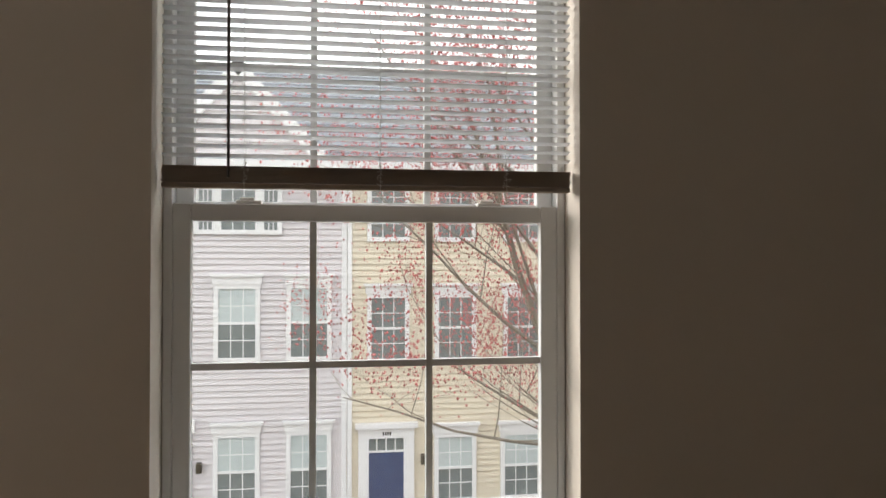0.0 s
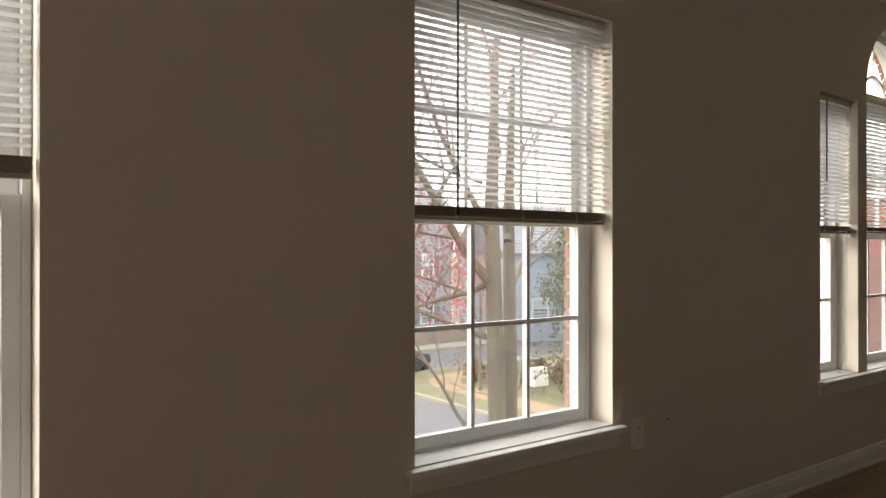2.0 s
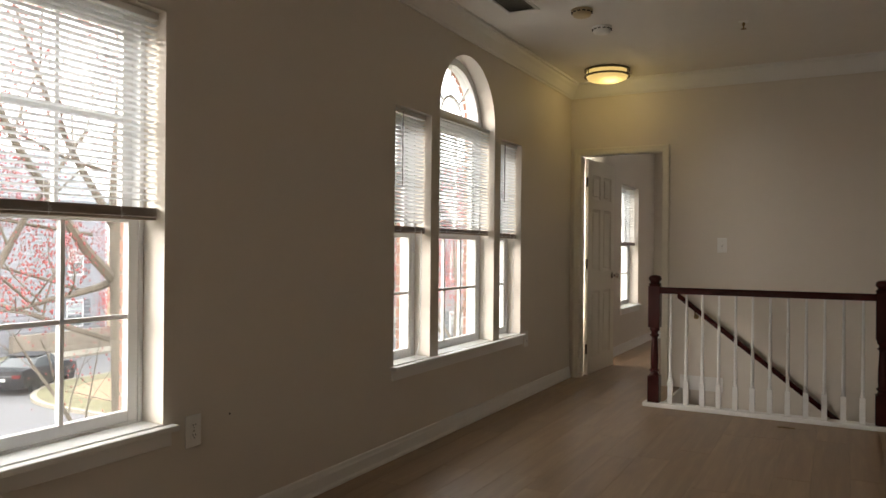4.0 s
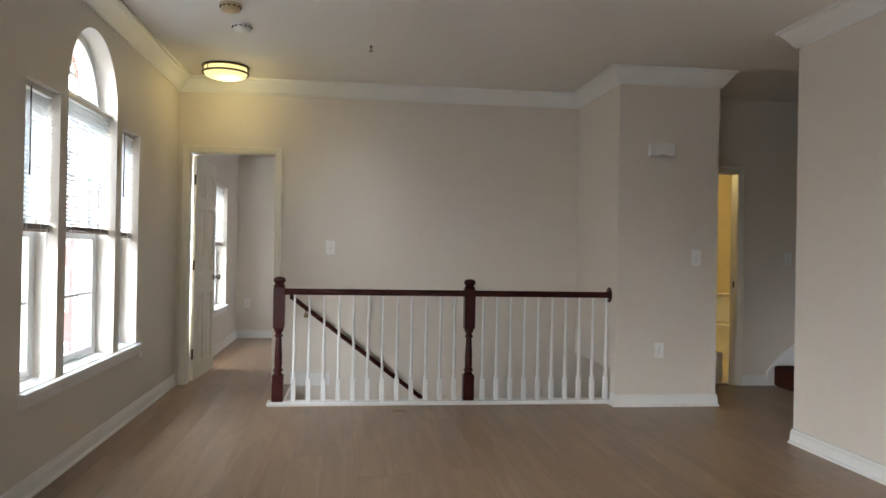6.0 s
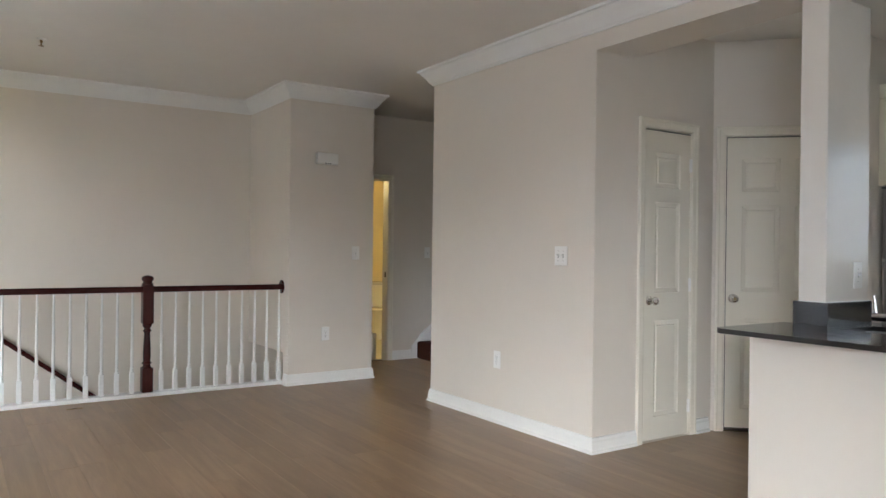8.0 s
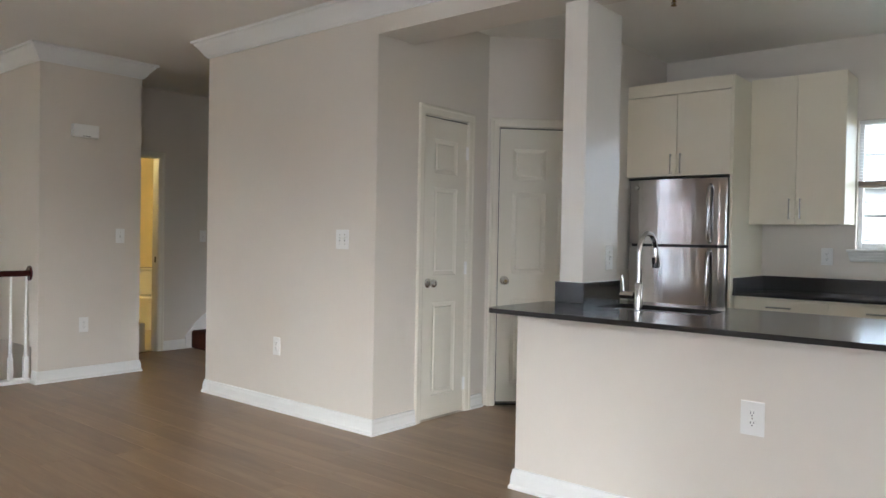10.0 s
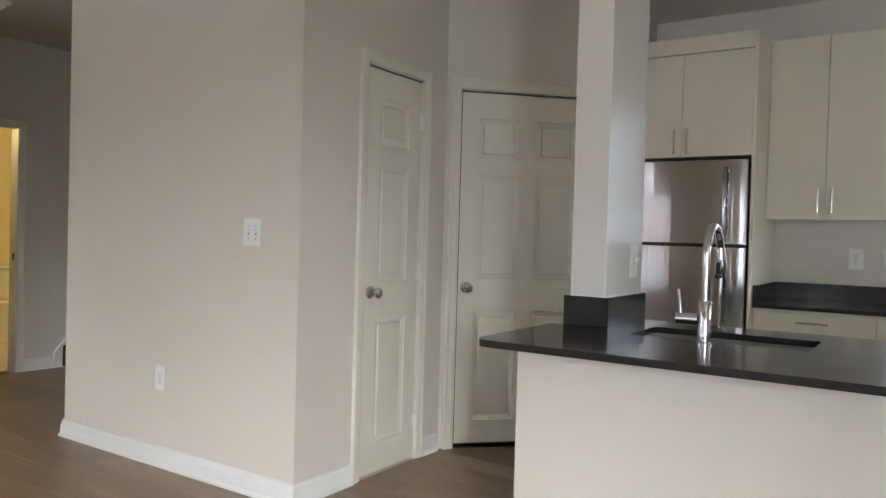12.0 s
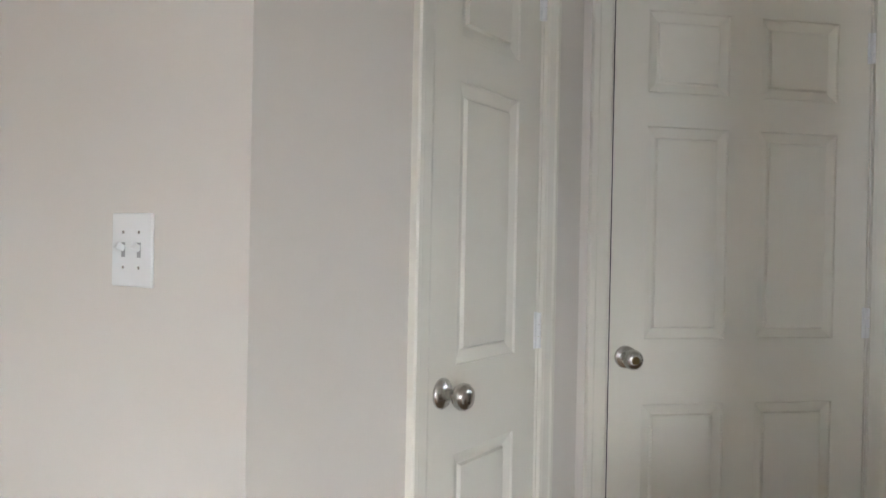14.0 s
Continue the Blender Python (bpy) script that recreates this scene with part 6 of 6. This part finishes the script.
tree("street_tree", "bare street tree by the far road", (15.0, 31.0, GZ),
     [((0, 0, 2.0), (-0.8, 0.2, 1.3), 4.2, 0.07, 3), ((0, 0, 2.9), (0.9, 0.3, 1.3), 4.2, 0.07, 3), ((0, 0, 3.8), (-0.3, 0.5, 1.5), 4.4, 0.06, 3), ((0, 0, 4.6), (0.3, -0.3, 1.5), 4.0, 0.05, 3)],
     [(0, 0, -0.1), (0, 0, 2.5), (0.05, 0, 5.0), (0, 0, 8.0)], [0.2, 0.15, 0.1, 0.03], 2, 0.03)


tree("maple_tree", "red-budding maple before the brick townhouse", (21.5, 10.2, GZ),
     [((0, 0, 2.2), (-0.8, 0.4, 1.2), 3.0, 0.06, 3), ((0, 0, 2.9), (0.5, 0.9, 1.2), 3.0, 0.06, 3), ((0, 0, 3.6), (-0.3, -0.8, 1.3), 3.2, 0.05, 3), ((0, 0, 4.4), (0.4, 0.3, 1.5), 3.0, 0.05, 3)],
     [(0, 0, -0.1), (0, 0, 2.2), (0.05, 0, 4.2), (0, 0, 6.6)], [0.15, 0.12, 0.09, 0.03], 2, 0.017, BUD, 0.2)
for x, y, hh in ((25.5, 21.8, 1.0), (29.5, 22.6, 1.2), (33.0, 20.0, 1.3)):
    tree("street_tree", "small tree with sparse young green leaves by the cream house", (x, y, GZ + 0.1),
         [((0, 0, 1.4 * hh), (-0.8, 0.2, 1.3), 2.6 * hh, 0.05, 3), ((0, 0, 2.2 * hh), (0.9, 0.3, 1.3), 2.6 * hh, 0.05, 3), ((0, 0, 3.0 * hh), (-0.3, 0.5, 1.5), 2.8 * hh, 0.05, 3), ((0, 0, 3.8 * hh), (0.3, -0.3, 1.5), 2.4 * hh, 0.04, 3), ((0, 0, 4.4 * hh), (-0.9, -0.3, 0.8), 2.4 * hh, 0.04, 3)],
         [(0, 0, -0.1), (0, 0, 2.0 * hh), (0.05, 0, 4.0 * hh), (0, 0, 6.4 * hh)], [0.12, 0.1, 0.07, 0.02], 2, 0.035, LEAF, 0.16)


def clump(name, label, place, rx, ry, rz, n, size, material, category, tall=False):
    s = thing(name, place, label, category)
    bm = bmesh.new()
    for _ in range(n):
        a, u = random.uniform(0, 2 * math.pi), random.random() ** 0.5
        z = random.random()
        k = (1 - z) ** 0.7 if tall else math.sqrt(max(0, 1 - (2 * z - 1) ** 2))
        k *= 0.75 + 0.25 * math.sin(5 * a + 9 * z)
        octa(bm, (rx * k * u * math.cos(a), ry * k * u * math.sin(a), 0.1 + rz * z), size * random.uniform(0.6, 1.5))
    part("crown", bm, material, s)
    part("stem", tube(bmesh.new(), [(0, 0, -0.05), (0.02, 0, rz * 0.4), (0, 0.02, rz * 0.8)], [0.08 if tall else 0.03, 0.05 if tall else 0.02, 0.01], 8), BARK, s)
    return s


clump("evergreen_tree", "dark green evergreen beyond the maple", (22.0, 20.4, GZ + 0.15), 1.8, 1.8, 7.4, 420, 0.06, LEAF, "tree", True)
clump("evergreen_tree", "dark green evergreen by the cream house", (27.5, 24.5, GZ + 0.15), 1.6, 1.6, 6.2, 700, 0.085, LEAF, "tree", True)
for i, (x, y) in enumerate(((21.6, 25.6), (22.6, 25.2), (23.6, 25.9), (24.5, 24.6), (23.0, 23.4), (24.2, 22.6))):
    clump("shrub", "low brown winter shrub on the corner bed", (x, y, GZ + 0.15), 0.7, 0.7, 0.9, 420, 0.05, SHRUB, "shrub")
ub = thing("utility_box", (23.6, 24.6, GZ + 0.15), "green steel utility box on the lawn", "utility box")
part("body", boxed(-0.6, 0.6, -0.5, 0.5, 0, 0.95, 0.04), UTIL, ub)
part("lid", boxed(-0.63, 0.63, -0.53, 0.53, 0.95, 1.05, 0.03), UTIL, ub)
for x, y, hh in ((23.3, 20.4, 1.3), (22.0, 21.9, 1.1)):
    ub = thing("utility_cabinet", (x, y, GZ + 0.15), "pale grey utility cabinet on a stand", "utility box")
    part("cabinet", boxed(-0.4, 0.4, -0.2, 0.2, 0.35, hh, 0.03), PLATE, ub)
    for k in (-0.3, 0.3):
        part("leg", boxed(k - 0.03, k + 0.03, -0.03, 0.03, 0, 0.35), NICKEL, ub)


# ---------------------------------------------------------------- parked car
def wheel(parent, x, y):
    w = part("wheel", lathe(bmesh.new(), [(0.20, -0.10), (0.31, -0.10), (0.33, -0.07), (0.33, 0.07), (0.31, 0.10), (0.20, 0.10)], 24, "y", (x, y, 0.33)), RUBBER, parent)
    part("rim", lathe(bmesh.new(), [(0.03, -0.09), (0.19, -0.06), (0.215, -0.095), (0.215, 0.095), (0.19, 0.06), (0.03, 0.09)], 20, "y", (x, y, 0.33)), NICKEL, w)


car = thing("parked_car", (20.42, 30.12, GZ + 0.006), "black four-door sedan parked on the road", "car", rz=29)
sec = [(-2.38, 0.42, 0.80, 0.72), (-2.30, 0.28, 1.0, 0.84), (-1.6, 0.22, 1.06, 0.90), (-0.9, 0.20, 1.0, 0.91), (0.6, 0.20, 0.98, 0.91), (1.4, 0.22, 0.90, 0.90), (2.1, 0.26, 0.78, 0.82), (2.38, 0.38, 0.62, 0.66)]
bm = bmesh.new()
rings = []
for x, z0, z1, hw in sec:
    rings.append([bm.verts.new((x, sy * hw * k, z)) for sy, k, z in ((-1, 0.86, z0), (-1, 1.0, z0 + 0.15), (-1, 1.0, z1 - 0.22), (-1, 0.90, z1), (1, 0.90, z1), (1, 1.0, z1 - 0.22), (1, 1.0, z0 + 0.15), (1, 0.86, z0))])
for a, b in zip(rings, rings[1:]):
    for i in range(8):
        j = (i + 1) % 8
        bm.faces.new((a[i], a[j], b[j], b[i]))
bm.faces.new(rings[0])
bm.faces.new(rings[-1][::-1])
bmesh.ops.recalc_face_normals(bm, faces=bm.faces[:])
part("body", bm, CARPAINT, car, smooth=True)
bm = bmesh.new()
low = [bm.verts.new(p) for p in ((-1.75, -0.80, 1.0), (1.15, -0.80, 0.93), (1.15, 0.80, 0.93), (-1.75, 0.80, 1.0))]
hi = [bm.verts.new(p) for p in ((-0.95, -0.60, 1.40), (0.25, -0.60, 1.44), (0.25, 0.60, 1.44), (-0.95, 0.60, 1.40))]
for i in range(4):
    j = (i + 1) % 4
    bm.faces.new((low[i], low[j], hi[j], hi[i]))
bm.faces.new(hi)
bmesh.ops.bevel(bm, geom=bm.edges[:], offset=0.12, segments=3, profile=0.5, affect="EDGES")
part("cabin_glass", bm, CARGLASS, car, "dark window glass", True)
part("roof", boxed(-0.97, 0.27, -0.61, 0.61, 1.41, 1.46, 0.02), CARPAINT, car)
for x in (-1.45, 1.45):
    for y in (-0.80, 0.80):
        wheel(car, x, y)
for y in (-0.58, 0.58):
    part("tail_light", boxed(-2.40, -2.28, y - 0.16, y + 0.16, 0.72, 0.86, 0.02), REDLENS, car)
part("licence_plate", boxed(-2.415, -2.40, -0.16, 0.16, 0.60, 0.72), PLATE, car)
part("chrome_strip", boxed(-2.41, -2.38, -0.42, 0.42, 0.80, 0.83), CHROME, car)

# ---------------------------------------------------------------- brick veneer at the window jambs
ven = tagged(new("wall_brick_veneer"), "red brick outer jambs of the windows", "brick jamb", kind="structure")
bme = mesh_of("brick", boxed(-0.045, 0.045, -0.012, 0.012, -0.028, 0.028, 0.003), BRICK)
for xr in (W1[1], W2[1], WA[1], WC[1]):
    top = 2.06
    m = part("mortar", boxed(xr + 0.004, xr + 0.09, YB + 0.003, YB + 0.023, 0.40, top), MORTAR, ven)
    z = 0.44
    while z < top:
        o = new("brick", bme)
        o.parent = ven
        o.matrix_basis = pose(xr + 0.045 + random.uniform(-0.002, 0.001), YB + 0.015, z)
        z += 0.067
for side in (-1, 1):
    for i in range(10):
        a = radians(i * 9 + 4.5)
        o = new("brick", bme)
        o.parent = ven
        r = ARCH_R + 0.045
        o.matrix_basis = pose(ARCH_X + side * r * math.cos(a), YB + 0.015, SPRING + r * math.sin(a), 0, -side * math.degrees(a) if side > 0 else math.degrees(a), 0)
z = 0.44
while z < SPRING:
    o = new("brick", bme)
    o.parent = ven
    o.matrix_basis = pose(WB[1] + 0.045, YB + 0.015, z)
    z += 0.067

# ---------------------------------------------------------------- floor planks
floor = bpy.data.objects["floor"]
rp = random.Random(5)
PW, PL, GAP = 0.178, 1.22, 0.0007
cache = {}


def plank(x0, x1, y0, y1):
    key = (round(x1 - x0, 3), round(y1 - y0, 3))
    if key[0] < 0.03 or key[1] < 0.01:
        return
    if key not in cache:
        w, h = key[0] / 2 - GAP / 2, key[1] / 2 - GAP / 2
        b = bmesh.new()
        c = 0.0008
        lo = [b.verts.new(p) for p in ((-w, -h, -0.011), (w, -h, -0.011), (w, h, -0.011), (-w, h, -0.011))]
        mi = [b.verts.new(p) for p in ((-w, -h, -c), (w, -h, -c), (w, h, -c), (-w, h, -c))]
        hi = [b.verts.new(p) for p in ((-w + c, -h + c, 0), (w - c, -h + c, 0), (w - c, h - c, 0), (-w + c, h - c, 0))]
        for s, t in ((lo, mi), (mi, hi)):
            for i in range(4):
                j = (i + 1) % 4
                b.faces.new((s[i], s[j], t[j], t[i]))
        b.faces.new(hi)
        cache[key] = mesh_of("plank", b, PLANK)
    o = new("plank", cache[key])
    o.parent = floor
    o.location = ((x0 + x1) / 2, (y0 + y1) / 2, 0)


def lay(ax0, ax1, ay0, ay1, step=PL):
    y = ay0
    while y < ay1 - 0.005:
        y1 = min(y + PW, ay1)
        x = ax0 - rp.uniform(0, step)
        while x < ax1 - 0.005:
            a, b = max(x, ax0), min(x + step, ax1)
            if b - a > 0.03:
                plank(a, b, y, y1)
            x += step
        y = y1


lay(0.6, 6.702, YP, YW)
lay(2.29, 3.475, -3.9, YP)
lay(6.702, XF, VY1, YW)
lay(XP1, HALLX, -3.72, YP)
lay(XF, 11.05, -0.2, YW, 1.6)
# the rest, never near the camera, in long boards
lay(XL, 0.6, YP, YW, 4.0)
lay(XL, 2.29, YK, YP, 6.0)
lay(2.29, 3.475, YK, -3.9, 6.0)
